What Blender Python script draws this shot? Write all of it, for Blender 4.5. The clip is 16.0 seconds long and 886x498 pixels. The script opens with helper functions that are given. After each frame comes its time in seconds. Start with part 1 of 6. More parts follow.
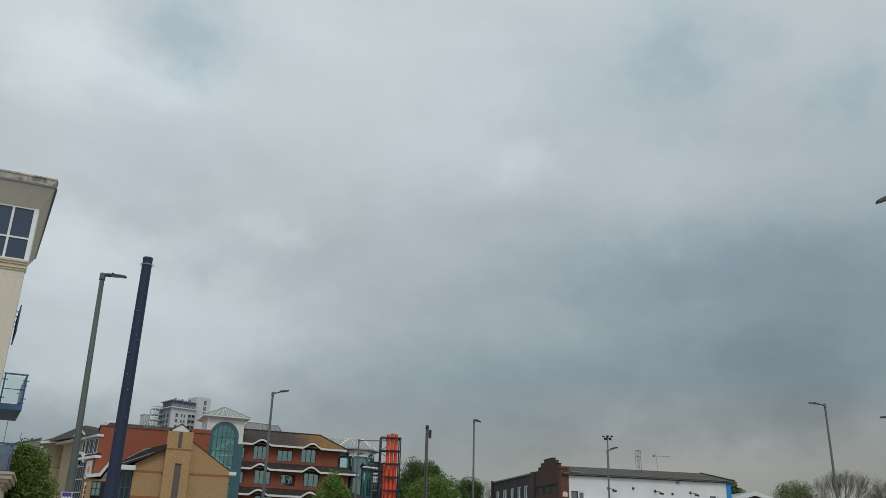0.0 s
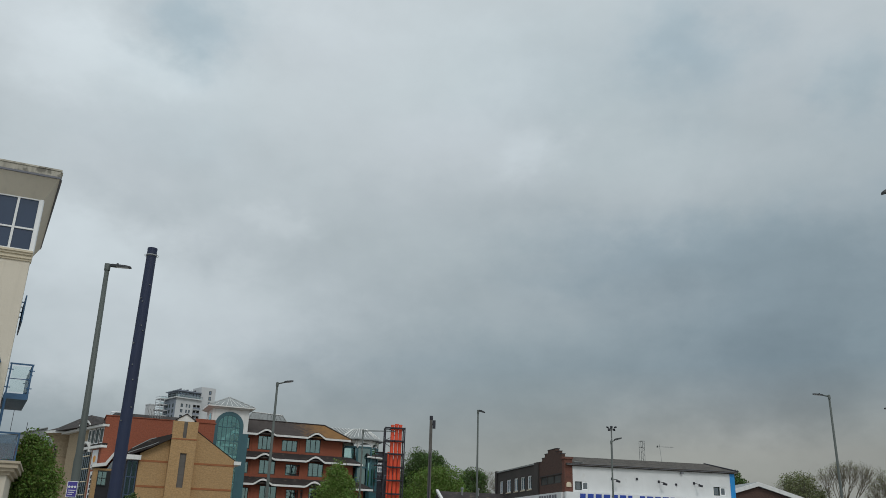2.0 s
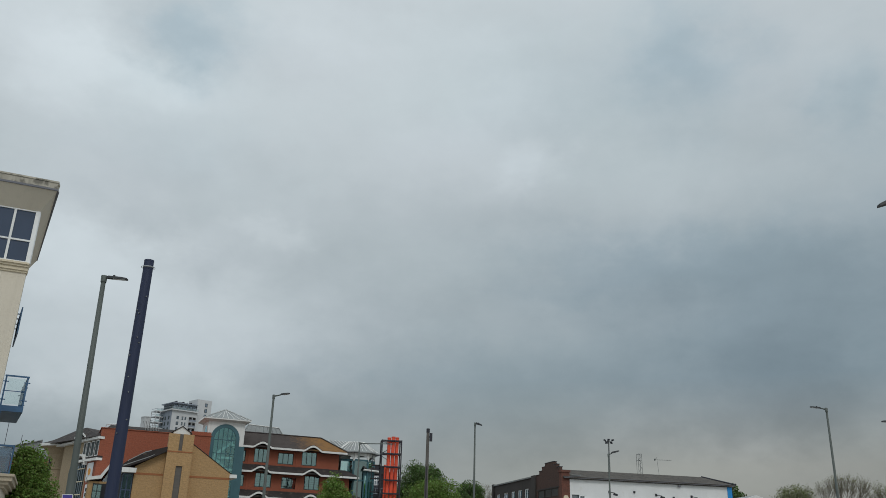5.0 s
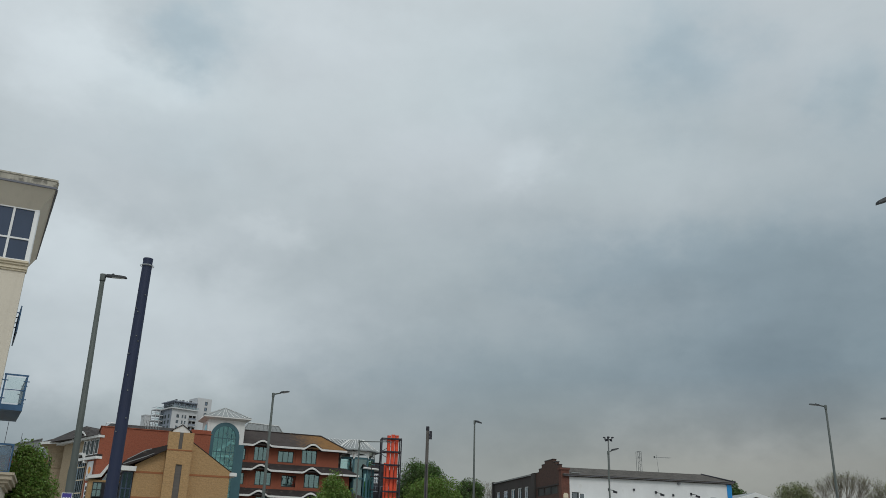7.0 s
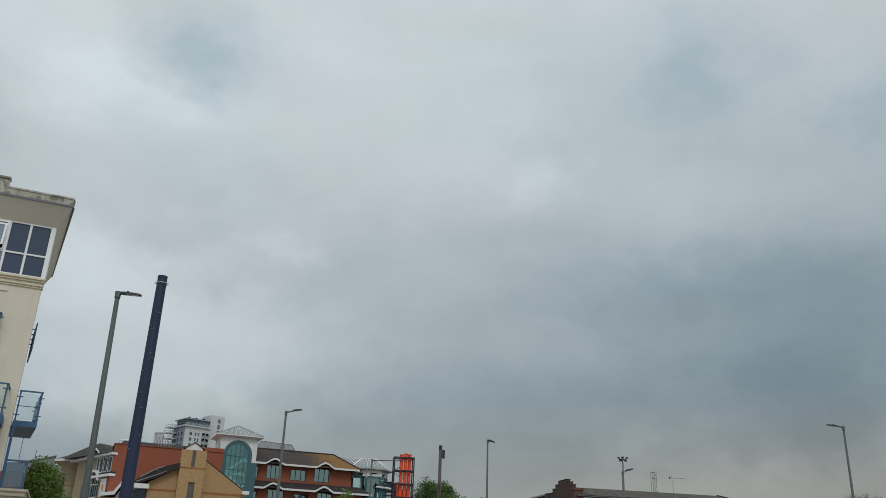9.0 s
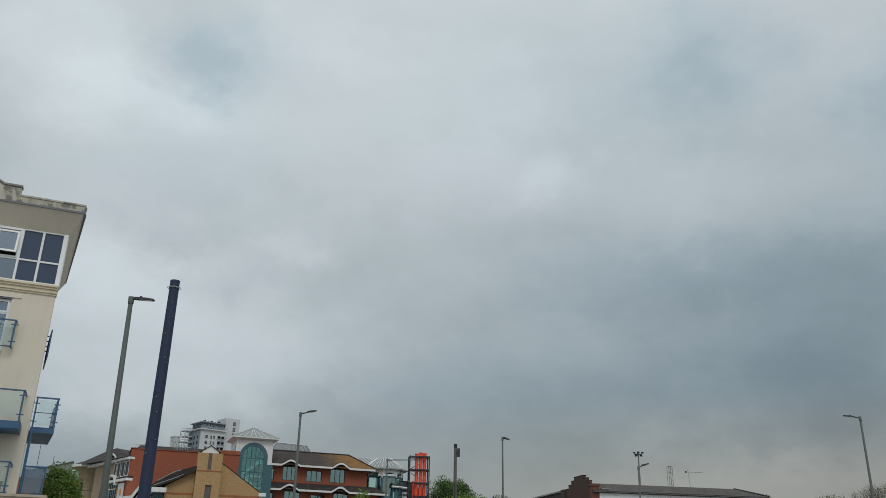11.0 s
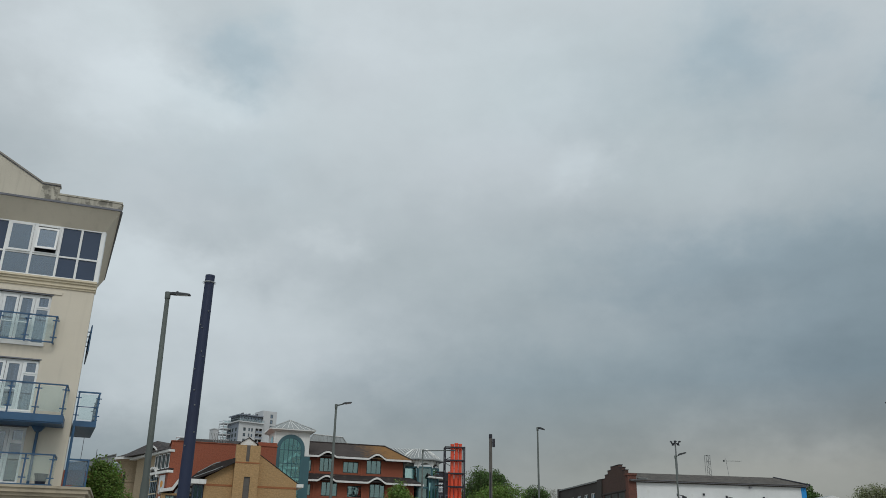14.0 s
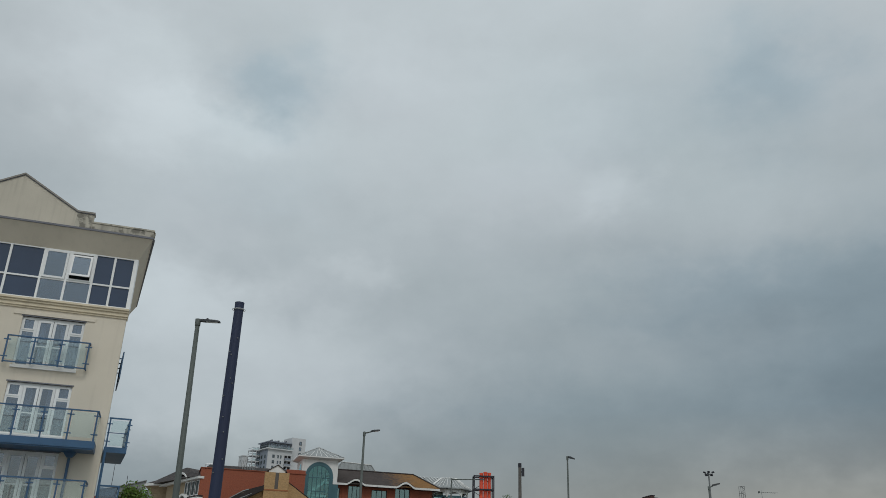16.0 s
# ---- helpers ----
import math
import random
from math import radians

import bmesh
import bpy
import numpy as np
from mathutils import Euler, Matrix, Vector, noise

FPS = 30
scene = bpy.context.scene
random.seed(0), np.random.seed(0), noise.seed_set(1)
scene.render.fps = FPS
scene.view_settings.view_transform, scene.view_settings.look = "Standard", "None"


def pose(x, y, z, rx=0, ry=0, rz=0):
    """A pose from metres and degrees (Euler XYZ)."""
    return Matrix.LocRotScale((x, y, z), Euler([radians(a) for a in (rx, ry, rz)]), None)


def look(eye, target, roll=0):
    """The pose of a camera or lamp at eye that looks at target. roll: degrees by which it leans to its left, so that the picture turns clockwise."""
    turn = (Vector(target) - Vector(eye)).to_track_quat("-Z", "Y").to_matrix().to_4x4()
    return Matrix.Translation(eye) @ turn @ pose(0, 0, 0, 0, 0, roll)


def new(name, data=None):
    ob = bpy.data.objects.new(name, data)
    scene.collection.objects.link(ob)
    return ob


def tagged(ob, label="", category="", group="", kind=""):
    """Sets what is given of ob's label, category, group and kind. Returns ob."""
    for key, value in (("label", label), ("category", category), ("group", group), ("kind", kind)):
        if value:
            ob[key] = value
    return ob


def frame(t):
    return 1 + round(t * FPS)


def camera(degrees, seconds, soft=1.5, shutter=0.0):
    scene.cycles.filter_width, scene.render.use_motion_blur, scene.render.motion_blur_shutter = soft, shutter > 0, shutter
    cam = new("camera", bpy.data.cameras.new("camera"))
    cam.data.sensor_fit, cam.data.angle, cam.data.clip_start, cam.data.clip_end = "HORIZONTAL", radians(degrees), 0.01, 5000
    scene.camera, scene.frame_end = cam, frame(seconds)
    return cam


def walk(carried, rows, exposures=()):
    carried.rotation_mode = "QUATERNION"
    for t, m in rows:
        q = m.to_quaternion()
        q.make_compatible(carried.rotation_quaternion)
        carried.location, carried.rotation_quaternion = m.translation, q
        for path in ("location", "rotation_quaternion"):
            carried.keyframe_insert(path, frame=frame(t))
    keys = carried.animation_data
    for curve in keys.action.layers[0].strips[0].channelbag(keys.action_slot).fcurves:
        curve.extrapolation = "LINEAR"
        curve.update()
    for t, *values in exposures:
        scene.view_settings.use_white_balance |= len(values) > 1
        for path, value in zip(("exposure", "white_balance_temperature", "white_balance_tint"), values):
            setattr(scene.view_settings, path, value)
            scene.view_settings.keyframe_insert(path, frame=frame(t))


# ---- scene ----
cam = camera(56.8, 16.0, soft=0.55)
PATH = [
    (0, -0.030, 0.002, 1.601, 110.201, -1.508, -0.604), (0.5, -0.023, 0.007, 1.600, 110.067, -1.691, -0.504),
    (1, -0.019, 0.009, 1.598, 109.685, -1.854, -0.545), (1.5, -0.025, 0.006, 1.600, 109.651, -1.809, -0.185),
    (2, -0.024, 0.006, 1.599, 109.556, -1.640, -0.338), (2.5, -0.022, 0.007, 1.601, 110.077, -1.435, -0.354),
    (3, -0.033, 0.001, 1.597, 110.159, -1.444, -0.788), (3.5, -0.041, 0.000, 1.598, 110.263, -1.588, -0.693),
    (4, -0.045, -0.004, 1.604, 110.331, -1.521, -0.789), (4.2, -0.040, -0.001, 1.604, 110.496, -1.546, -0.762),
    (6.3, -0.011, 0.002, 1.601, 110.225, -1.689, -0.340), (6.5, -0.007, 0.002, 1.598, 110.233, -1.673, -0.682),
    (7, -0.000, 0.000, 1.600, 110.271, -1.554, -0.545), (7.5, 0.002, 0.001, 1.602, 110.600, -1.632, -0.552),
    (8, -0.002, -0.001, 1.602, 110.894, -1.519, -0.371), (8.5, -0.000, -0.003, 1.604, 110.953, -1.429, 0.076),
    (9, 0.008, -0.001, 1.603, 111.508, -1.978, 0.291), (9.5, 0.008, -0.001, 1.600, 111.539, -1.738, 0.447),
    (11.8, 0.006, -0.003, 1.600, 111.315, -0.924, 1.649), (12, 0.014, 0.002, 1.598, 111.305, -1.257, 1.101),
    (12.5, 0.012, -0.003, 1.593, 110.532, -0.578, 1.600), (13, 0.012, -0.008, 1.594, 110.837, -0.910, 2.288),
    (13.5, 0.019, -0.007, 1.593, 110.352, -1.667, 3.354), (14, 0.034, -0.005, 1.595, 110.716, -0.988, 3.886),
    (14.5, 0.054, 0.001, 1.597, 110.159, -1.302, 3.555), (15, 0.060, -0.003, 1.602, 110.614, -1.345, 4.606),
    (15.5, 0.067, -0.003, 1.604, 111.316, -0.833, 4.647), (16, 0.065, -0.006, 1.605, 112.548, -1.649, 5.782),
]
walk(cam, [(t, pose(*row)) for t, *row in PATH], exposures=((0.0, 0.0), (15.6, 0.0), (16.0, -0.145)))

# ---- light: overcast sky, the veiled sun stands behind the camera ----
SUN_EL, SUN_AZ = 48.0, 160.0   # degrees; azimuth clockwise from +y
scene.view_settings.exposure = 0.0


def build_world():
    w = bpy.data.worlds.new("overcast_sky")
    scene.world = w
    w.use_nodes = True
    nt = w.node_tree
    nt.nodes.clear()
    N, L = nt.nodes.new, nt.links.new

    def m(op, a, b=None, c=None, clamp=False):
        n = N("ShaderNodeMath")
        n.operation, n.use_clamp = op, clamp
        for i, v in enumerate((a, b, c)):
            if v is None:
                continue
            if isinstance(v, (int, float)):
                n.inputs[i].default_value = v
            else:
                L(v, n.inputs[i])
        return n.outputs[0]

    tc = N("ShaderNodeTexCoord")
    sep = N("ShaderNodeSeparateXYZ")
    L(tc.outputs["Generated"], sep.inputs[0])
    x, y, z = sep.outputs
    az = m("MULTIPLY", m("ARCTAN2", x, y), 57.29578)
    el = m("MULTIPLY", m("ARCSINE", z), 57.29578)

    def fbm(scale, detail, rough, offset, stretch=(1, 1, 1)):
        mp = N("ShaderNodeMapping")
        mp.inputs["Location"].default_value = offset
        mp.inputs["Scale"].default_value = stretch
        L(tc.outputs["Generated"], mp.inputs[0])
        n = N("ShaderNodeTexNoise")
        n.inputs["Scale"].default_value, n.inputs["Detail"].default_value = scale, detail
        n.inputs["Roughness"].default_value = rough
        L(mp.outputs[0], n.inputs["Vector"])
        return m("SUBTRACT", n.outputs["Fac"], 0.5)

    wob1, wob2 = fbm(7, 4, 0.55, (3, 1, 2), (1, 1, 1.6)), fbm(7, 4, 0.55, (8, 5, 1), (1, 1, 1.6))
    rag1, rag2 = fbm(17, 6, 0.6, (5, 9, 2), (1, 1, 1.4)), fbm(17, 6, 0.6, (2, 3, 7), (1, 1, 1.4))
    azw = m("ADD", az, m("ADD", m("MULTIPLY", wob1, 11.0), m("MULTIPLY", rag1, 7.0)))
    elw = m("ADD", el, m("ADD", m("MULTIPLY", wob2, 7.0), m("MULTIPLY", rag2, 4.0)))

    # cloud masses: azimuth, elevation, half widths (degrees), brightness
    pale = [
        (-4.0, 28.3, 10.7, 4.7, 0.1), (-7.2, 34.9, 9.1, 2.8, 0.05), (-24.1, 29.4, 5.5, 1.5, 0.09), (-13.0, 21.3, 2.2, 1.0, 0.08),
        (-25.1, 17.0, 8.7, 2.6, 0.22), (-23.4, 10.9, 8.6, 2.8, 0.20), (5.7, 25.4, 2.4, 1.2, 0.07), (15.5, 25.3, 3.6, 1.8, 0.025), (-6.0, 17.0, 7.0, 3.0, 0.035),
        (17.8, 5.6, 9.9, 1.6, 0.05), (-13.9, 13.9, 5.9, 2.4, 0.06), (-31.7, 31.3, 5.5, 3.2, 0.1), (-23.0, 26.5, 8.0, 3.0, 0.085), (-28.7, 21.4, 4.0, 2.8, 0.06),
    ]
    slate = [
        (-20.2, 32.4, 3.2, 2.0, -0.09), (-20.2, 25.7, 5.1, 1.8, -0.02), (19.0, 33.1, 3.2, 3.2, -0.08), (30.0, 28.0, 2.4, 2.4, -0.07),
        (23.5, 11.6, 8.0, 4.4, -0.12), (15.0, 18.5, 8.7, 2.0, -0.08), (27.8, 18.4, 5.9, 3.6, -0.05), (12.0, 31.0, 10.0, 4.5, -0.03),
        (2.9, 10.1, 8.7, 3.2, -0.05),
    ]

    def gather(masses):
        total = None
        for a, e, sa, se, amp in masses:
            da = m("DIVIDE", m("SUBTRACT", azw, float(a)), float(sa))
            de = m("DIVIDE", m("SUBTRACT", elw, float(e)), float(se))
            q = m("ADD", m("MULTIPLY", da, da), m("MULTIPLY", de, de))
            g = m("MULTIPLY", m("EXPONENT", m("MULTIPLY", q, -0.6)), amp)
            total = g if total is None else m("ADD", total, g)
        return total

    thin = gather(slate)
    total = m("ADD", gather(pale), thin)
    fine = m("MULTIPLY", fbm(5, 6, 0.5, (1, 7, 3), (1, 1, 2.2)), 0.14)
    wisps = m("MULTIPLY", fbm(15, 7, 0.62, (4, 2, 9), (1, 1, 1.2)), 0.045)
    fluff = m("MULTIPLY", fbm(42, 5, 0.6, (2, 6, 4)), 0.02)
    wisps = m("ADD", wisps, fluff)
    # an overcast sky is darkest low down
    rise = m("MULTIPLY", m("SUBTRACT", m("MINIMUM", el, 42.0), 20.0), 0.0095)
    bright = m("ADD", m("ADD", m("ADD", 0.45, rise), total), m("ADD", fine, wisps))
    # the side of the veiled sun, behind the camera, is brighter
    back = m("MULTIPLY", m("MAXIMUM", m("SUBTRACT", m("MULTIPLY", z, 0.8), m("MULTIPLY", y, 0.7)), 0.0), 0.25)
    bright = m("MAXIMUM", m("ADD", bright, back), 0.05)

    ramp = N("ShaderNodeValToRGB")
    e = ramp.color_ramp.elements
    e[0].position, e[0].color = 0.22, (0.80, 1.0, 1.085, 1)
    e[1].position, e[1].color = 0.58, (0.898, 1.0, 1.032, 1)
    mid = e.new(0.40)
    mid.color = (0.870, 1.0, 1.044, 1)
    L(bright, ramp.inputs[0])
    # slate masses are bluer
    blue = N("ShaderNodeMix")
    blue.data_type = "RGBA"
    blue.inputs["B"].default_value = (0.755, 1.0, 1.13, 1)
    L(m("MULTIPLY", thin, -6.0, clamp=True), blue.inputs["Factor"])
    L(ramp.outputs[0], blue.inputs["A"])
    # warmer haze low over the roofs
    low = m("SUBTRACT", 1.0, m("DIVIDE", m("ABSOLUTE", el), 11.5), clamp=True)
    warm = N("ShaderNodeMix")
    warm.data_type = "RGBA"
    warm.inputs["B"].default_value = (0.975, 1.0, 0.918, 1)
    # most of it away to the right, past the white shop
    side = m("ADD", 0.35, m("DIVIDE", m("ADD", az, 14.0), 45.0), clamp=True)
    L(m("MULTIPLY", m("MULTIPLY", low, 2.0, clamp=True), side), warm.inputs["Factor"])
    L(blue.outputs["Result"], warm.inputs["A"])
    # some masses lean to lilac, others to blue
    hue = N("ShaderNodeCombineXYZ")
    hv = fbm(4, 3, 0.5, (6, 3, 5), (1, 1, 1.8))
    L(m("ADD", 1.0, m("MULTIPLY", hv, 0.035)), hue.inputs[0])
    hue.inputs[1].default_value = 1.0
    L(m("ADD", 1.012, m("MULTIPLY", hv, 0.03)), hue.inputs[2])
    tint = N("ShaderNodeVectorMath")
    tint.operation = "MULTIPLY"
    L(warm.outputs["Result"], tint.inputs[0])
    L(hue.outputs[0], tint.inputs[1])
    mul = N("ShaderNodeVectorMath")
    mul.operation = "SCALE"
    L(tint.outputs[0], mul.inputs[0])
    L(m("MULTIPLY", bright, 10.0), mul.inputs["Scale"])

    sky = N("ShaderNodeTexSky")
    sky.sky_type, sky.sun_disc = "NISHITA", False
    sky.sun_elevation, sky.sun_rotation = radians(SUN_EL), radians(SUN_AZ)
    mix = N("ShaderNodeMix")
    mix.data_type = "RGBA"
    mix.inputs["Factor"].default_value = 0.94
    L(sky.outputs[0], mix.inputs["A"])
    L(mul.outputs[0], mix.inputs["B"])
    bg = N("ShaderNodeBackground")
    bg.inputs["Strength"].default_value = 0.1
    L(mix.outputs["Result"], bg.inputs[0])
    out = N("ShaderNodeOutputWorld")
    L(bg.outputs[0], out.inputs[0])


build_world()
sun = new("sun", bpy.data.lights.new("sun", "SUN"))
sun.data.energy, sun.data.angle, sun.data.color = 0.75, radians(18), (1.0, 0.96, 0.9)
_a, _e = radians(SUN_AZ), radians(SUN_EL)
sun.matrix_world = look((60 * math.sin(_a) * math.cos(_e), 60 * math.cos(_a) * math.cos(_e), 60 * math.sin(_e)), (0, 0, 0))


# ---- materials ----
def mat(name, color, rough=0.8, metal=0.0, var=0.25, scale=2.0, fine=40.0, bump=0.15, streak=0.0, second=None, amount=0.5):
    """Colour varied at two scales, fine relief; streak: rain marks drawn out downwards; second: a patchy second colour."""
    mt = bpy.data.materials.new(name)
    mt.use_nodes = True
    nt = mt.node_tree
    N, L = nt.nodes.new, nt.links.new
    b = nt.nodes["Principled BSDF"]
    b.inputs["Roughness"].default_value, b.inputs["Metallic"].default_value = rough, metal
    tc = N("ShaderNodeTexCoord")

    def noise_of(s, detail, stretch=(1, 1, 1)):
        mp = N("ShaderNodeMapping")
        mp.inputs["Scale"].default_value = stretch
        L(tc.outputs["Object"], mp.inputs[0])
        n = N("ShaderNodeTexNoise")
        n.inputs["Scale"].default_value, n.inputs["Detail"].default_value = s, detail
        L(mp.outputs[0], n.inputs["Vector"])
        return n.outputs["Fac"]

    def mix(a, c, fac, mode="MIX"):
        n = N("ShaderNodeMix")
        n.data_type, n.blend_type = "RGBA", mode
        for key, v in (("A", a), ("B", c), ("Factor", fac)):
            if isinstance(v, tuple):
                n.inputs[key].default_value = (*v, 1)
            elif isinstance(v, (int, float)):
                n.inputs[key].default_value = v
            else:
                L(v, n.inputs[key])
        return n.outputs["Result"]

    def ramp(v, lo, hi):
        n = N("ShaderNodeMapRange")
        n.inputs["From Min"].default_value, n.inputs["From Max"].default_value = lo, hi
        L(v, n.inputs["Value"])
        return n.outputs[0]

    c = tuple(color)
    dark = tuple(v * (1 - var) for v in c)
    lite = tuple(min(1, v * (1 + var * 0.6)) for v in c)
    col = mix(dark, lite, ramp(noise_of(scale, 5), 0.3, 0.7))
    if second:
        col = mix(col, tuple(second), ramp(noise_of(scale * 1.7 + 0.3, 6), 0.68 - 0.3 * amount, 0.78 - 0.3 * amount))
    grain = noise_of(fine, 3)
    col = mix(col, mix(dark, lite, grain), 0.35)
    if streak:
        s = ramp(noise_of(1.5, 6, (3, 3, 0.25)), 0.52, 0.75)
        n = N("ShaderNodeMath")
        n.operation = "MULTIPLY"
        n.inputs[1].default_value = streak
        L(s, n.inputs[0])
        col = mix(col, tuple(v * 0.35 for v in c), n.outputs[0])
    oi = N("ShaderNodeObjectInfo")
    hsv = N("ShaderNodeHueSaturation")
    L(col, hsv.inputs["Color"])
    mr = N("ShaderNodeMapRange")
    mr.inputs["To Min"].default_value, mr.inputs["To Max"].default_value = 0.94, 1.06
    L(oi.outputs["Random"], mr.inputs["Value"])
    L(mr.outputs[0], hsv.inputs["Value"])
    L(hsv.outputs[0], b.inputs["Base Color"])
    if bump:
        bp = N("ShaderNodeBump")
        bp.inputs["Strength"].default_value, bp.inputs["Distance"].default_value = bump, 0.02
        L(grain, bp.inputs["Height"])
        L(bp.outputs[0], b.inputs["Normal"])
    return mt


def brick_mat(name, c1, c2, mortar):
    mt = mat(name, c1, 0.9, var=0.42, scale=7.0, fine=22)
    nt = mt.node_tree
    N, L = nt.nodes.new, nt.links.new
    tc, mp, sp, cb = N("ShaderNodeTexCoord"), N("ShaderNodeMapping"), N("ShaderNodeSeparateXYZ"), N("ShaderNodeCombineXYZ")
    L(tc.outputs["Object"], sp.inputs[0])
    add = N("ShaderNodeMath")
    L(sp.outputs[0], add.inputs[0])
    L(sp.outputs[1], add.inputs[1])
    L(add.outputs[0], cb.inputs[0])
    L(sp.outputs[2], cb.inputs[1])
    br = N("ShaderNodeTexBrick")
    br.inputs["Color1"].default_value, br.inputs["Color2"].default_value = (*c1, 1), (*c2, 1)
    br.inputs["Mortar"].default_value = (*mortar, 1)
    br.inputs["Scale"].default_value = 1.0
    br.inputs["Brick Width"].default_value, br.inputs["Row Height"].default_value = 0.225, 0.075
    br.inputs["Mortar Size"].default_value = 0.008
    L(cb.outputs[0], br.inputs["Vector"])
    b = nt.nodes["Principled BSDF"]
    old = b.inputs["Base Color"].links[0].from_socket
    mx = N("ShaderNodeMix")
    mx.data_type = "RGBA"
    mx.inputs["Factor"].default_value = 0.4
    L(old, mx.inputs["A"])
    L(br.outputs["Color"], mx.inputs["B"])
    L(mx.outputs["Result"], b.inputs["Base Color"])
    return mt


def glass_mat(name, tint, gloss=0.35, rough=0.02, solid=0.0, solid_color=(0.5, 0.6, 0.6), sheen=(0.95, 1.0, 1.0)):
    """Thin sheet glass: a clear tinted sheet that also mirrors; solid: share of frosting."""
    mt = bpy.data.materials.new(name)
    mt.use_nodes = True
    nt = mt.node_tree
    nt.nodes.clear()
    N, L = nt.nodes.new, nt.links.new
    tr, gl, mx, out = N("ShaderNodeBsdfTransparent"), N("ShaderNodeBsdfGlossy"), N("ShaderNodeMixShader"), N("ShaderNodeOutputMaterial")
    tr.inputs[0].default_value = (*tint, 1)
    gl.inputs["Roughness"].default_value = rough
    gl.inputs[0].default_value = (*sheen, 1)
    fr, ad = N("ShaderNodeFresnel"), N("ShaderNodeMath")
    fr.inputs[0].default_value = 1.5
    ad.use_clamp = True
    ad.inputs[1].default_value = gloss
    L(fr.outputs[0], ad.inputs[0])
    L(ad.outputs[0], mx.inputs[0])
    L(tr.outputs[0], mx.inputs[1])
    L(gl.outputs[0], mx.inputs[2])
    last = mx.outputs[0]
    tc, no, bp = N("ShaderNodeTexCoord"), N("ShaderNodeTexNoise"), N("ShaderNodeBump")
    no.inputs["Scale"].default_value = 1.3
    L(tc.outputs["Object"], no.inputs["Vector"])
    bp.inputs["Strength"].default_value, bp.inputs["Distance"].default_value = 0.12, 0.03
    L(no.outputs["Fac"], bp.inputs["Height"])
    L(bp.outputs[0], gl.inputs["Normal"])
    if solid:
        df, m2 = N("ShaderNodeBsdfDiffuse"), N("ShaderNodeMixShader")
        df.inputs[0].default_value = (*solid_color, 1)
        m2.inputs[0].default_value = solid
        L(last, m2.inputs[1])
        L(df.outputs[0], m2.inputs[2])
        last = m2.outputs[0]
    L(last, out.inputs[0])
    return mt


M_GROUND = mat("worn_paving_and_verge", (0.25, 0.24, 0.22), 0.95, var=0.3, scale=0.15, fine=8, second=(0.09, 0.11, 0.05), amount=0.3)
M_RENDER = mat("cream_render", (0.69, 0.625, 0.52), 0.92, var=0.10, scale=0.5, fine=30, streak=0.10)
M_RENDER_DARK = mat("stained_cream_concrete", (0.48, 0.45, 0.38), 0.95, var=0.3, scale=1.8, streak=0.9, second=(0.085, 0.08, 0.07), amount=0.6)
M_GABLE = mat("weathered_grey_render", (0.575, 0.53, 0.445), 0.95, var=0.14, scale=0.7, fine=25, streak=0.2)
M_GABLE_CAP = mat("grey_brown_gable_coping", (0.27, 0.25, 0.225), 0.9, var=0.2, scale=1.5)
# base colour darkened for the shade under the balcony; rain streaks on top
M_PODIUM = mat("shaded_streaked_podium_stone", (0.45, 0.385, 0.29), 0.92, var=0.2, scale=1.0, streak=0.35)
M_COPING = mat("grey_lead_coping", (0.16, 0.165, 0.19), 0.6, var=0.2, scale=2)
M_STONE_TRIM = mat("cream_stone_moulding", (0.66, 0.575, 0.43), 0.9, var=0.15, scale=1.2, streak=0.25)
M_PVC = mat("white_plastic_frame", (0.82, 0.83, 0.83), 0.4, var=0.06, scale=1, bump=0)
M_NAVY = mat("blue_painted_steel", (0.038, 0.105, 0.205), 0.45, var=0.2, scale=2)
M_BALC_GLASS = glass_mat("greenish_balcony_glass", (0.87, 0.925, 0.925), 0.06, 0.05, 0.02, (0.55, 0.62, 0.62))
M_BLUE_GLASS = glass_mat("blue_tinted_glass", (0.46, 0.60, 0.74), 0.08, 0.05, 0.22, (0.20, 0.31, 0.44))
M_WIN = glass_mat("window_glass", (0.50, 0.58, 0.68), 0.16, sheen=(0.85, 0.93, 1.0))
M_WIN_TEAL = glass_mat("teal_window_glass", (0.34, 0.50, 0.51), 0.26, sheen=(0.62, 0.86, 0.90))
M_WIN_STAIR = glass_mat("pale_teal_stair_glass", (0.66, 0.90, 0.90), 0.12, sheen=(0.6, 0.95, 0.98))
M_WIN_SKY = glass_mat("bright_coated_glass", (0.5, 0.8, 0.8), 0.55, sheen=(0.72, 0.97, 1.0))
M_WIN_NAVY = glass_mat("dark_blue_green_glass", (0.20, 0.32, 0.38), 0.03, sheen=(0.5, 0.8, 0.86))
M_WIN_DULL = glass_mat("grimy_window_glass", (0.4, 0.42, 0.42), 0.02, 0.35)
M_LOUVRE = mat("grey_brown_louvre", (0.125, 0.112, 0.10), 0.7, var=0.2, scale=1.5)
M_SPANDREL = mat("dark_slate_panel", (0.04, 0.062, 0.11), 0.25, var=0.12, scale=0.8, bump=0)
M_CURTAIN = mat("pale_net_curtain", (0.40, 0.41, 0.41), 0.95, var=0.15, scale=3, fine=15)
# indoor surfaces, their dimness put into the base colour
M_ROOM = mat("plaster_with_room_shade", (0.16, 0.15, 0.14), 0.95, var=0.3, scale=1)
# black of plates and bars; elsewhere shade of soffits and interiors as colour
M_DARK = mat("black_paint_and_inner_shade", (0.03, 0.03, 0.035), 0.9, var=0.3, scale=1)
M_LAMP = mat("weathered_grey_green_steel", (0.080, 0.094, 0.086), 0.6, 0.0, var=0.2, scale=1.5, streak=0.2)
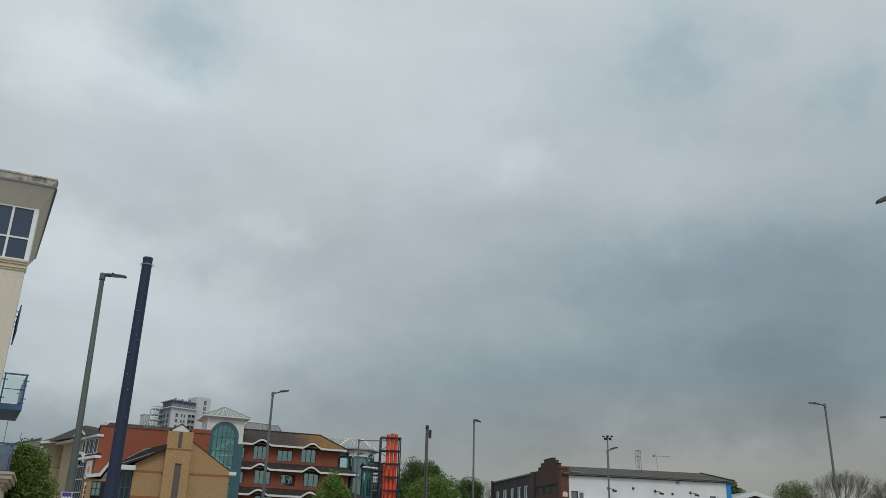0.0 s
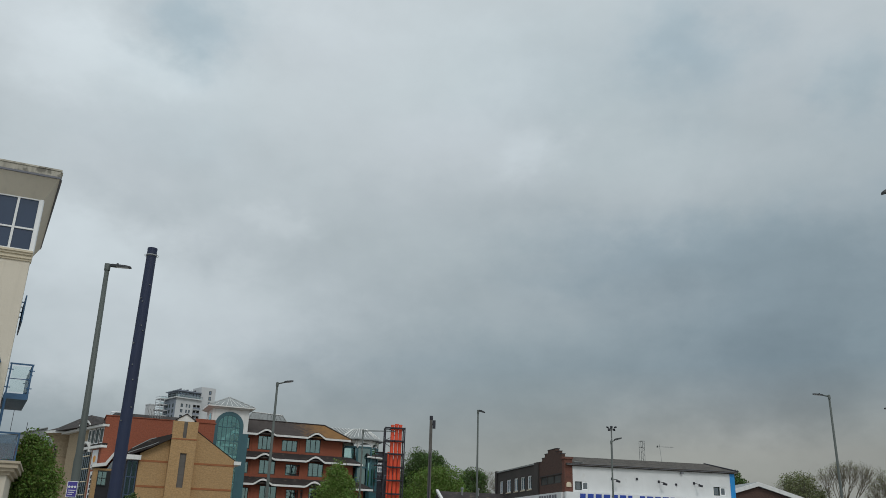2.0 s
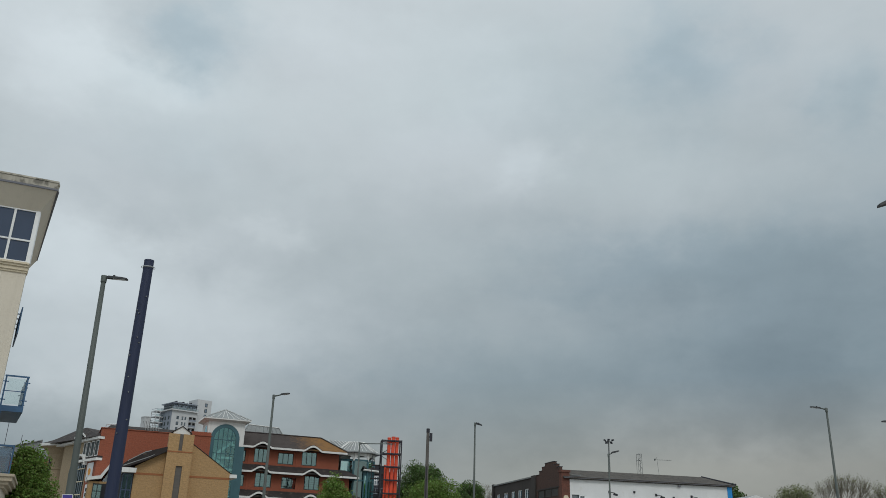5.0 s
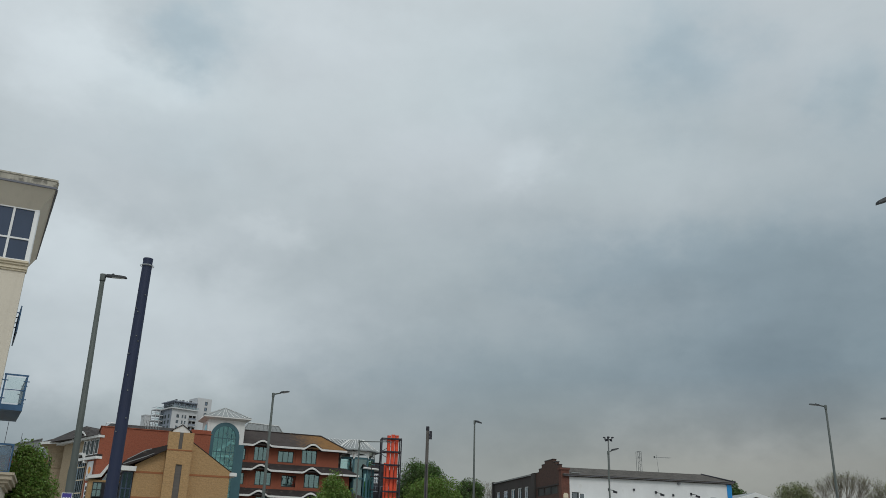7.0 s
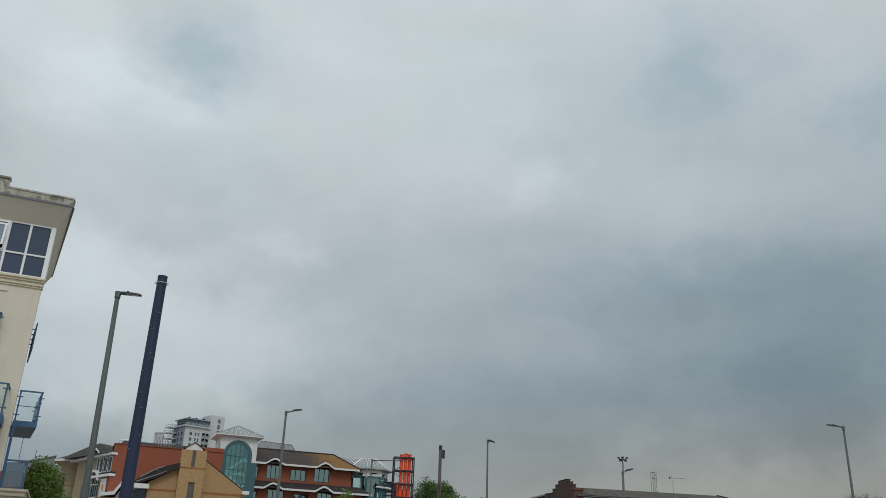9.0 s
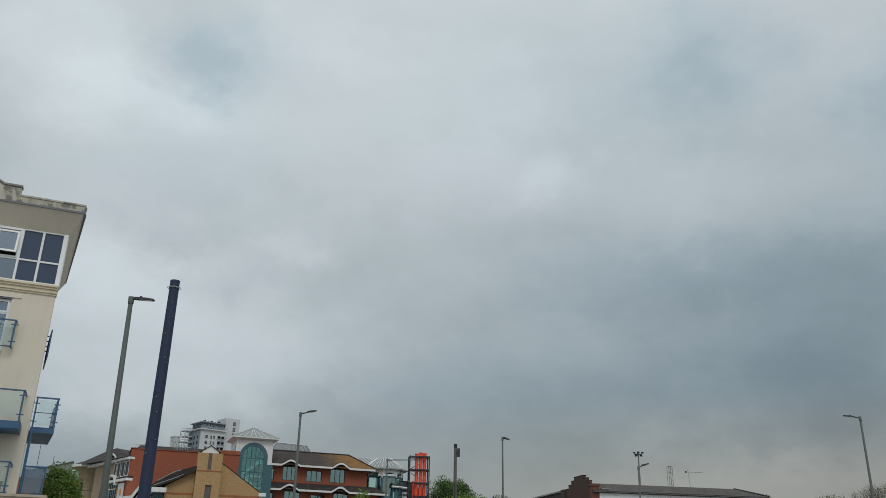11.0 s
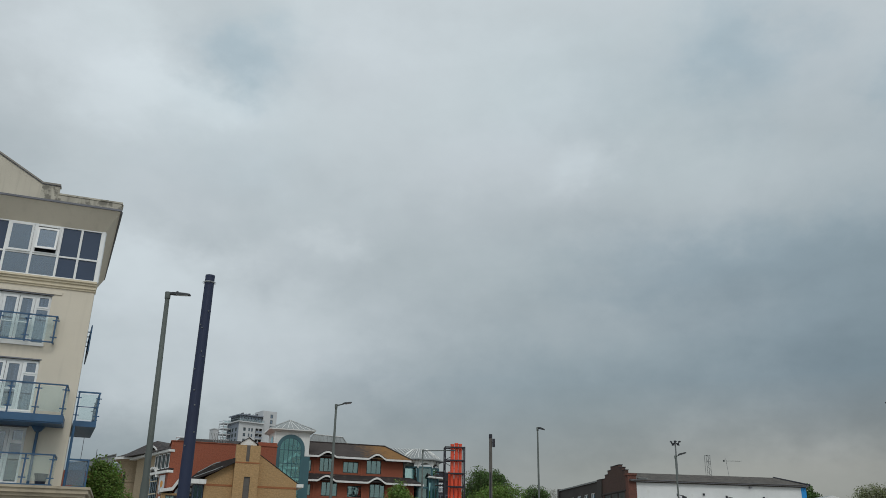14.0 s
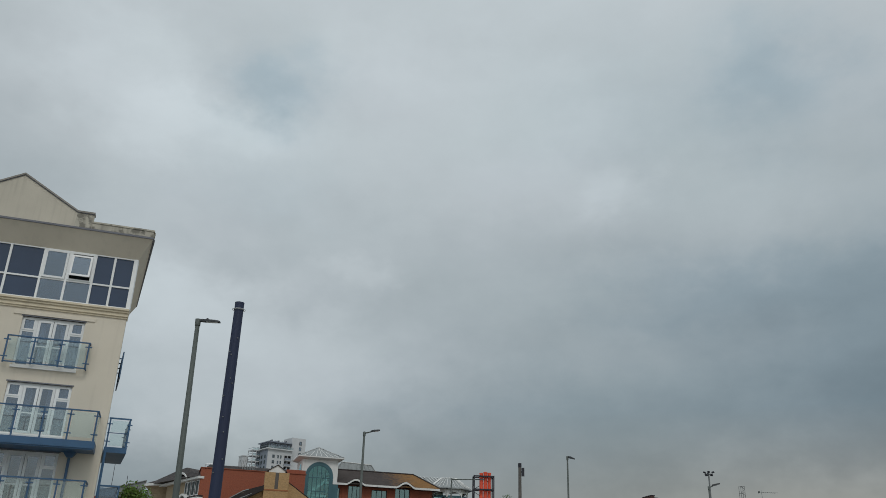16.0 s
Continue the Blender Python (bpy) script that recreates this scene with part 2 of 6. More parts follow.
M_LAMP_PALE = mat("galvanised_steel", (0.20, 0.21, 0.21), 0.55, 0.4, var=0.2, scale=1.5)
M_LAMP_HEAD = mat("dark_grey_cast_aluminium", (0.022, 0.025, 0.029), 0.6, 0.0, var=0.15, scale=3)
M_LENS = mat("clear_lamp_lens", (0.55, 0.57, 0.58), 0.2, var=0.05, bump=0)
M_POLE = mat("navy_black_painted_steel", (0.012, 0.021, 0.058), 0.6, 0.0, var=0.2, scale=1.2, streak=0.1)
M_GALV = mat("bright_zinc", (0.55, 0.56, 0.57), 0.35, 0.8, var=0.1, bump=0)
M_WOOD_POLE = mat("grey_weathered_timber", (0.125, 0.115, 0.105), 0.9, var=0.3, scale=2, streak=0.4)
M_RED = brick_mat("red_brick", (0.30, 0.082, 0.042), (0.225, 0.060, 0.034), (0.25, 0.14, 0.10))
M_YELLOW = brick_mat("yellow_stock_brick", (0.455, 0.28, 0.125), (0.27, 0.165, 0.078), (0.40, 0.31, 0.21))
M_ORANGE_BAND = mat("orange_brick_band", (0.33, 0.13, 0.055), 0.9, var=0.2, scale=3)
M_BEIGE = brick_mat("buff_stone_blocks", (0.35, 0.27, 0.175), (0.30, 0.23, 0.145), (0.32, 0.26, 0.18))
M_TILE = mat("brown_roof_tile", (0.034, 0.027, 0.026), 0.9, var=0.4, scale=0.9, fine=9, bump=0.6, second=(0.12, 0.095, 0.070), amount=0.32)
M_MOSS = mat("mossy_roof_tile", (0.05, 0.038, 0.034), 0.95, var=0.3, scale=1.2, fine=12, bump=0.5)


def mossy(mt, x0, x1, moss):
    """Moss thickens along the object's x from x0 to x1."""
    nt = mt.node_tree
    N, L = nt.nodes.new, nt.links.new
    b = nt.nodes["Principled BSDF"]
    old = b.inputs["Base Color"].links[0].from_socket
    tc, sp, mr, no, ad, cl, mx = (N("ShaderNode" + k) for k in ("TexCoord", "SeparateXYZ", "MapRange", "TexNoise", "Math", "MapRange", "Mix"))
    L(tc.outputs["Object"], sp.inputs[0])
    L(tc.outputs["Object"], no.inputs["Vector"])
    no.inputs["Scale"].default_value, no.inputs["Detail"].default_value = 2.6, 8
    mr.inputs["From Min"].default_value, mr.inputs["From Max"].default_value = x0, x1
    mr.inputs["To Min"].default_value, mr.inputs["To Max"].default_value = -0.35, 0.45
    L(sp.outputs[0], mr.inputs["Value"])
    L(mr.outputs[0], ad.inputs[0])
    L(no.outputs["Fac"], ad.inputs[1])
    cl.inputs["From Min"].default_value, cl.inputs["From Max"].default_value = 0.38, 0.92
    L(ad.outputs[0], cl.inputs["Value"])
    mx.data_type = "RGBA"
    mx.inputs["B"].default_value = (*moss, 1)
    L(cl.outputs[0], mx.inputs["Factor"])
    L(old, mx.inputs["A"])
    L(mx.outputs["Result"], b.inputs["Base Color"])
    return mt


mossy(M_MOSS, 5.0, 10.5, (0.215, 0.105, 0.028))
M_WHITE = mat("white_painted_timber", (0.72, 0.72, 0.70), 0.7, var=0.12, scale=1.5, streak=0.2)
M_TEAL = mat("teal_painted_aluminium", (0.045, 0.125, 0.15), 0.45, var=0.15, scale=1.0)
M_FRAME = mat("dark_green_frame", (0.02, 0.035, 0.035), 0.5, var=0.1, bump=0)
M_METAL_ROOF = mat("pale_grey_metal_roof", (0.27, 0.285, 0.285), 0.5, 0.1, var=0.15, scale=1.2, streak=0.3)
M_ROOFLIGHT = mat("clouded_rooflight_sheet", (0.22, 0.235, 0.235), 0.35, var=0.2, scale=1.5, streak=0.5)
M_BLIND = mat("pale_window_blind", (0.6, 0.66, 0.62), 0.9, var=0.15, scale=3)
M_ORANGE = mat("orange_red_painted_flue", (0.82, 0.095, 0.038), 0.45, var=0.15, scale=0.8, streak=0.2)
M_STEEL = mat("black_steel_frame", (0.03, 0.03, 0.04), 0.5, 0.3, var=0.2)
M_TOWER = mat("white_tower_render", (0.52, 0.53, 0.54), 0.85, var=0.12, scale=0.15, streak=0.1)
# grey of rails and top floor; on the tower's flank it paints the shade
M_TOWER_GREY = mat("tower_grey_and_flank_shade", (0.235, 0.262, 0.31), 0.7, var=0.12, scale=0.2)
M_WHITEWALL = mat("white_painted_brick", (0.73, 0.74, 0.74), 0.85, var=0.10, scale=0.9, fine=14, bump=0.4, streak=0.04, second=(0.67, 0.67, 0.65), amount=0.2)
M_BROWN_BRICK = brick_mat("brown_brick", (0.090, 0.047, 0.036), (0.048, 0.029, 0.025), (0.10, 0.075, 0.06))
M_QUOIN = brick_mat("red_brown_pier_brick", (0.16, 0.058, 0.040), (0.07, 0.034, 0.028), (0.12, 0.09, 0.07))
M_DULL_CLAD = mat("dull_brown_render", (0.058, 0.051, 0.047), 0.9, var=0.25, scale=0.8, streak=0.3)
M_GREY_TILE = mat("grey_brown_roof_sheet", (0.095, 0.083, 0.072), 0.9, var=0.4, scale=1.3, streak=0.6, second=(0.045, 0.043, 0.038), amount=0.55)
M_BLUE = mat("bright_blue_paint", (0.01, 0.25, 0.62), 0.5, var=0.12, scale=1)
M_SIGN = mat("white_sign_panel", (0.74, 0.75, 0.76), 0.5, var=0.08, scale=1)
M_SIGN_BLUE = mat("blue_sign_paint", (0.02, 0.06, 0.36), 0.5, var=0.1)
M_PURPLE = mat("violet_sign_plate", (0.06, 0.045, 0.26), 0.5, var=0.1)
M_BADGE = mat("orange_badge_paint", (0.75, 0.33, 0.06), 0.5, var=0.1)
M_BARK = mat("grey_brown_bark", (0.115, 0.095, 0.075), 0.95, var=0.35, scale=6)
M_TWIG = mat("pale_grey_twigs", (0.165, 0.142, 0.105), 0.95, var=0.3, scale=6)
M_TERRACOTTA = mat("dark_glazed_pot", (0.03, 0.035, 0.06), 0.4, var=0.1)


def leaf_mat(name, c):
    mt = bpy.data.materials.new(name)
    mt.use_nodes = True
    nt = mt.node_tree
    N, L = nt.nodes.new, nt.links.new
    b = nt.nodes["Principled BSDF"]
    b.inputs["Roughness"].default_value = 0.6
    g, hsv, r1, r2 = N("ShaderNodeNewGeometry"), N("ShaderNodeHueSaturation"), N("ShaderNodeMapRange"), N("ShaderNodeMapRange")
    hsv.inputs["Color"].default_value = (*c, 1)
    r1.inputs["To Min"].default_value, r1.inputs["To Max"].default_value = 0.55, 1.5
    r2.inputs["To Min"].default_value, r2.inputs["To Max"].default_value = 0.46, 0.52
    L(g.outputs["Random Per Island"], r1.inputs["Value"])
    L(g.outputs["Random Per Island"], r2.inputs["Value"])
    L(r1.outputs[0], hsv.inputs["Value"])
    L(r2.outputs[0], hsv.inputs["Hue"])
    L(hsv.outputs[0], b.inputs["Base Color"])
    tl, mx = N("ShaderNodeBsdfTranslucent"), N("ShaderNodeMixShader")
    L(hsv.outputs[0], tl.inputs[0])
    mx.inputs[0].default_value = 0.3
    L(b.outputs[0], mx.inputs[1])
    L(tl.outputs[0], mx.inputs[2])
    L(mx.outputs[0], nt.nodes["Material Output"].inputs[0])
    return mt


M_LEAF = leaf_mat("fresh_green_leaves", (0.125, 0.21, 0.038))
M_LEAF_DARK = leaf_mat("deep_green_leaves", (0.075, 0.135, 0.034))
M_LEAF_GREY = leaf_mat("dusty_grey_green_leaves", (0.17, 0.19, 0.085))
M_LEAF_RUST = leaf_mat("rust_brown_leaves", (0.22, 0.085, 0.04))


# ---- mesh tools ----
class Geo:
    """Gathers vertices and faces of one part."""

    def __init__(self):
        self.v, self.f = [], []

    def add(self, verts, faces):
        n = len(self.v)
        self.v += [tuple(p) for p in verts]
        self.f += [tuple(n + i for i in q) for q in faces]
        return self

    def box(self, x0, x1, y0, y1, z0, z1):
        return self.add([(x0, y0, z0), (x1, y0, z0), (x1, y1, z0), (x0, y1, z0), (x0, y0, z1), (x1, y0, z1), (x1, y1, z1), (x0, y1, z1)],
                        [(0, 3, 2, 1), (4, 5, 6, 7), (0, 1, 5, 4), (1, 2, 6, 5), (2, 3, 7, 6), (3, 0, 4, 7)])

    def prism(self, pts, y0, y1, axis="y"):
        """A polygon in x, z drawn out from y0 to y1 (axis x: a polygon in y, z; axis z: in x, y)."""
        n = len(pts)
        put = {"y": lambda a, b, d: (a, d, b), "x": lambda a, b, d: (d, a, b), "z": lambda a, b, d: (a, b, d)}[axis]
        vs = [put(a, b, y0) for a, b in pts] + [put(a, b, y1) for a, b in pts]
        fs = [tuple(range(n)), tuple(range(2 * n - 1, n - 1, -1))]
        fs += [(i, i + n, (i + 1) % n + n, (i + 1) % n) for i in range(n)]
        return self.add(vs, fs)

    def strip(self, low, high, y0, y1):
        """A band between two lines of x, z points, y0 to y1 thick."""
        n = len(low)
        vs = [(a, y, b) for y in (y0, y1) for line in (low, high) for a, b in line]
        fs = []
        for i in range(n - 1):
            for o, flip in ((0, False), (2 * n, True)):
                q = (o + i, o + i + 1, o + n + i + 1, o + n + i)
                fs.append(q[::-1] if flip else q)
            fs.append((i, 2 * n + i, 2 * n + i + 1, i + 1))
            fs.append((n + i, n + i + 1, 3 * n + i + 1, 3 * n + i))
        fs += [(0, n, 3 * n, 2 * n), (n - 1, 3 * n - 1, 4 * n - 1, 2 * n - 1)]
        return self.add(vs, fs)

    def tube(self, p0, p1, r0, r1=None, n=8, caps=True):
        r1 = r0 if r1 is None else r1
        a, b = Vector(p0), Vector(p1)
        q = (b - a).to_track_quat("Z", "Y")
        vs = []
        for c, r in ((a, r0), (b, r1)):
            for i in range(n):
                t = 2 * math.pi * i / n
                vs.append(tuple(c + q @ Vector((r * math.cos(t), r * math.sin(t), 0))))
        fs = [(i, (i + 1) % n, n + (i + 1) % n, n + i) for i in range(n)]
        if caps:
            fs += [tuple(range(n - 1, -1, -1)), tuple(range(n, 2 * n))]
        return self.add(vs, fs)

    def lathe(self, prof, n=16, cx=0, cy=0, a0=0.0, a1=2 * math.pi):
        closed = abs(a1 - a0 - 2 * math.pi) < 1e-6
        m = n if closed else n + 1
        vs = [(cx + r * math.cos(a0 + (a1 - a0) * i / n), cy + r * math.sin(a0 + (a1 - a0) * i / n), z) for r, z in prof for i in range(m)]
        fs = []
        for k in range(len(prof) - 1):
            for i in range(n):
                j = (i + 1) % m
                fs.append((k * m + i, k * m + j, (k + 1) * m + j, (k + 1) * m + i))
        return self.add(vs, fs)


def part(name, g, material, parent=None, label="", smooth=False):
    me = bpy.data.meshes.new(name)
    me.from_pydata(g.v, [], g.f)
    bm = bmesh.new()
    bm.from_mesh(me)
    bmesh.ops.remove_doubles(bm, verts=bm.verts, dist=0.0002)
    bmesh.ops.recalc_face_normals(bm, faces=bm.faces)
    bm.to_mesh(me)
    bm.free()
    if smooth:
        for p in me.polygons:
            p.use_smooth = True
    me.materials.append(material)
    ob = new(name, me)
    if parent:
        ob.parent = parent
    if label:
        ob["label"] = label
    return ob


def thing(name, m, label, category, group="", kind=""):
    ob = new(name)
    ob.matrix_world = m
    ob.empty_display_size = 0.3
    return tagged(ob, label, category, group, kind)


def wall_cells(g, x0, x1, y0, y1, z0, z1, holes, joined=False):
    """A wall from x0 to x1 with rectangular openings (xa, xb, za, zb) right through it."""
    xs = sorted({x0, x1, *[h[0] for h in holes], *[h[1] for h in holes]})
    xs = [x for x in xs if x0 <= x <= x1]
    zs = sorted({z0, z1, *[h[2] for h in holes], *[h[3] for h in holes]})
    zs = [z for z in zs if z0 <= z <= z1]
    for a, b in zip(xs, xs[1:]):
        run = None
        for c, d in zip(zs, zs[1:]):
            mx, mz = (a + b) / 2, (c + d) / 2
            if any(h[0] < mx < h[1] and h[2] < mz < h[3] for h in holes):
                if run:
                    g.box(a, b, y0, y1, *run)
                run = None
            else:
                if joined and run:
                    g.box(a, b, y0, y1, *run)
                    run = None
                run = (run[0] if run else c, d)
        if run:
            g.box(a, b, y0, y1, *run)
    return g


def bar_frame(g, x0, x1, z0, z1, y0, y1, w):
    g.box(x0, x1, y0, y1, z0, z0 + w)
    g.box(x0, x1, y0, y1, z1 - w, z1)
    g.box(x0, x0 + w, y0, y1, z0 + w, z1 - w)
    g.box(x1 - w, x1, y0, y1, z0 + w, z1 - w)
    return g


def window(parent, x0, x1, z0, z1, y, cols, rows, frame_mat, glass, w=0.06, name="window", depth=0.07):
    """A framed window, its panes sub-parts. cols, rows: inner bars as shares of width and height."""
    g = bar_frame(Geo(), x0, x1, z0, z1, y, y + depth, w)
    us = [x0 + w * 0.5] + [x0 + c * (x1 - x0) for c in cols] + [x1 - w * 0.5]
    vs = [z0 + w * 0.5] + [z0 + r * (z1 - z0) for r in rows] + [z1 - w * 0.5]
    for u in us[1:-1]:
        g.box(u - w / 2, u + w / 2, y + 0.003, y + depth - 0.003, z0 + w, z1 - w)
    for v in vs[1:-1]:
        g.box(x0 + w, x1 - w, y + 0.006, y + depth - 0.006, v - w / 2, v + w / 2)
    ob = part(name, g, frame_mat, parent)
    for a, b in zip(us, us[1:]):
        for c, d in zip(vs, vs[1:]):
            p = part("pane", Geo().box(a + 0.01, b - 0.01, y + depth * 0.45, y + depth * 0.55, c + 0.01, d - 0.01), glass, ob)
            p.visible_shadow = False
    return ob


def arch_line(x0, x1, base, arches, n=14):
    """Points along a moulding at height base that humps over each (centre, half width, rise)."""
    xs = {x0, x1}
    for c, h, r in arches:
        xs |= {c + h * (2 * i / n - 1) for i in range(n + 1)}
    out = []
    for x in sorted(v for v in xs if x0 <= v <= x1):
        z = base
        for c, h, r in arches:
            t = (x - c) / h
            if abs(t) < 1:
                z += r * (0.5 + 0.5 * math.cos(math.pi * t)) ** 0.75
        out.append((x, z))
    return out


def rot(x, y, deg, z=0.0):
    return pose(x, y, z, 0, 0, deg)


# ---- ground ----
g = Geo()
for i in range(16):
    for j in range(16):
        x0, y0 = -2400 + 300 * i, -2400 + 300 * j
        g.add([(x0, y0, 0), (x0 + 300, y0, 0), (x0 + 300, y0 + 300, 0), (x0, y0 + 300, 0)], [(0, 1, 2, 3)])
ground = part("ground", g, M_GROUND)
tagged(ground, "grey worn paving and grass ground sheet", "ground", kind="structure")


# ---- cream apartment block ----
LEAN = -0.08   # the flank runs this much inwards for each metre of depth


def flank_box(g, x0, x1, y0, y1, z0, z1):
    a, b = LEAN * y0, LEAN * y1
    return g.add([(x0 + a, y0, z0), (x1 + a, y0, z0), (x1 + b, y1, z0), (x0 + b, y1, z0), (x0 + a, y0, z1), (x1 + a, y0, z1), (x1 + b, y1, z1), (x0 + b, y1, z1)],
                 [(0, 3, 2, 1), (4, 5, 6, 7), (0, 1, 5, 4), (1, 2, 6, 5), (2, 3, 7, 6), (3, 0, 4, 7)])


def balcony(b, x0, x1, posts, y, z0, z1, end_posts, slab=None, name="balcony"):
    """Blue steel railing with glass sheets, on a slab where there is one."""
    g = Geo()
    if slab:
        g.box(x0 - 0.02, x1 + 0.04, y - 0.05, -0.002, *slab)
        g.box(x0, x1 + 0.08, y - 0.09, y - 0.052, slab[0] + 0.05, slab[1] - 0.04)
    else:
        g.box(x0, x1, y - 0.02, y + 0.02, z0, z0 + 0.05)
    ob = part(name, g, M_NAVY, b, "blue steel balcony with glass sheets")
    part("top_rail", Geo().box(x0 - 0.03, x1 + 0.03, y - 0.035, y + 0.035, z1 - 0.05, z1), M_NAVY, ob)
    side = Geo().box(x1 - 0.03, x1 + 0.03, y, -0.002, z1 - 0.05, z1)
    side.box(x1 - 0.02, x1 + 0.02, y, -0.002, z0, z0 + 0.04)
    part("side_rail", side, M_NAVY, ob)
    for p in posts:
        g = Geo().box(p - 0.03, p + 0.03, y - 0.02, y + 0.03, z0 - 0.02, z1 - 0.05)
        for h in (0.2, 0.82):
            zc = z0 + h * (z1 - z0)
            g.box(p - 0.13, p + 0.13, y - 0.035, y - 0.005, zc - 0.022, zc + 0.022)
        part("post", g, M_NAVY, ob)
    for a, c in zip(posts, posts[1:]):
        s = part("glass_sheet", Geo().box(a + 0.07, c - 0.07, y - 0.026, y - 0.014, z0 + 0.1, z1 - 0.09), M_BALC_GLASS, ob)
        s.visible_shadow = False
    s = part("glass_sheet", Geo().box(x1 - 0.006, x1 + 0.006, y + 0.08, -0.06, z0 + 0.1, z1 - 0.09), M_BALC_GLASS, ob)
    s.visible_shadow = False
    return ob


def apartment_block():
    b = thing("apartment_block", rot(-16.93, 31.77, 24.5), "cream rendered apartment block with blue glass balconies", "building")
    XL, D = -13.0, 9.7
    doors = [(9.40, 11.46), (6.70, 8.75), (3.98, 6.10)]
    cols = [(-4.0, -1.6), (-9.6, -7.2)]
    holes = [(a, c, z0, z1) for z0, z1 in doors for a, c in cols]
    part("facade", wall_cells(Geo(), XL, -0.05, 0.0, 0.3, 3.6, 12.15, holes, True), M_RENDER, b)
    # flank, rear and inner walls
    part("flank_wall", flank_box(Geo(), -0.35, -0.05, 0.302, D, 0, 14.48), M_RENDER, b)
    part("rear_wall", Geo().box(XL, -1.5, D, D + 0.3, 0, 14.4).box(XL - 0.3, XL - 0.002, 0, D, 0, 14.4), M_RENDER, b)
    for z0, z1 in ((3.9, 6.55), (6.6, 9.25), (9.3, 11.95)):
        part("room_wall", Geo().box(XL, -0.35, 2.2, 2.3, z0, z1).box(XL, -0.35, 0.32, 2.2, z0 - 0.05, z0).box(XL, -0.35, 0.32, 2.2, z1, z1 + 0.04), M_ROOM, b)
    # French windows with side lights
    for z0, z1 in doors:
        for a, c in cols:
            y = 0.10
            g = bar_frame(Geo(), a, c, z0, z1, y, y + 0.09, 0.085)
            for u in (0.55, 1.85):
                g.box(a + u - 0.05, a + u + 0.05, y + 0.002, y + 0.088, z0 + 0.07, z1 - 0.07)
            g.box(a + 0.07, a + 0.5, y + 0.004, y + 0.086, z1 - 0.62, z1 - 0.52)
            g.box(a + 1.9, c - 0.07, y + 0.004, y + 0.086, z1 - 0.62, z1 - 0.52)
            for u0, u1 in ((0.05, 0.52), (1.88, 2.35)):
                bar_frame(g, a + u0, a + u1, z1 - 0.55, z1 - 0.05, y - 0.018, y + 0.03, 0.062)
            ob = part("french_window", g, M_PVC, b, "white French window with side lights")
            for u0, u1 in ((0.61, 1.19), (1.21, 1.79)):
                part("door_leaf", bar_frame(Geo(), a + u0, a + u1, z0 + 0.08, z1 - 0.08, y - 0.012, y + 0.06, 0.10).box(a + u0 + 0.1, a + u1 - 0.1, y, y + 0.05, z0 + 0.85, z0 + 0.9), M_PVC, ob)
            part("handle", Geo().box(a + 1.24, a + 1.27, y - 0.06, y - 0.013, z0 + 1.0, z0 + 1.14), M_GALV, ob)
            for u0, u1, za, zb in ((0.06, 0.52, z0 + 0.06, z1 - 0.61), (0.06, 0.52, z1 - 0.53, z1 - 0.06), (0.68, 1.12, z0 + 0.16, z1 - 0.16), (1.28, 1.72, z0 + 0.16, z1 - 0.16), (1.88, 2.35, z0 + 0.06, z1 - 0.61), (1.88, 2.35, z1 - 0.53, z1 - 0.06)):
                p = part("pane", Geo().box(a + u0, a + u1, y + 0.035, y + 0.043, za, zb), M_WIN, ob)
                p.visible_shadow = False
            if z0 > 6:
                cg = Geo()
                for u0, u1, top in ((0.05, 0.95, 0.0), (1.5, 2.36, 0.0)):
                    n = 14
                    lo = [(a + u0 + (u1 - u0) * i / n, 0.30 + 0.03 * (i % 2)) for i in range(n + 1)]
                    for p, q in zip(lo, lo[1:]):
                        cg.add([(p[0], p[1], z0 + 0.05), (q[0], q[1], z0 + 0.05), (q[0], q[1], z1 - 0.05), (p[0], p[1], z1 - 0.05)], [(0, 1, 2, 3)])
                part("curtain", cg, M_CURTAIN, ob, "pale net curtain")
            part("lintel", Geo().box(a - 0.05, c + 0.05, -0.015, 0.1, z1, z1 + 0.05), M_COPING, b)
            part("sill", Geo().box(a - 0.05, c + 0.02, -0.08, 0.1, z0 - 0.09, z0 - 0.002), M_PVC, b)
    # raised render band over the upper doors
    part("hood_band", Geo().box(-4.35, -1.25, -0.04, -0.001, 11.52, 11.66), M_RENDER, b)
    # string course under the top storey
    g = Geo()
    for z0, z1, o in ((11.80, 11.88, 0.05), (11.88, 12.03, 0.10), (12.03, 12.12, 0.16), (12.12, 12.20, 0.22)):
        g.box(XL, o * 0.1 - 0.02, -o, 0.3, z0, z1)
    part("string_course", g, M_STONE_TRIM, b)
    # glazed top storey
    xs = [-12.9, -11.0, -9.2, -8.0, -6.95, -6.0, -5.02, -3.72, -2.72, -1.70, -0.92, -0.12]
    kinds = "ppooppp" + "oop" + "p"
    z0, zm, z1 = 12.24, 13.17, 14.50
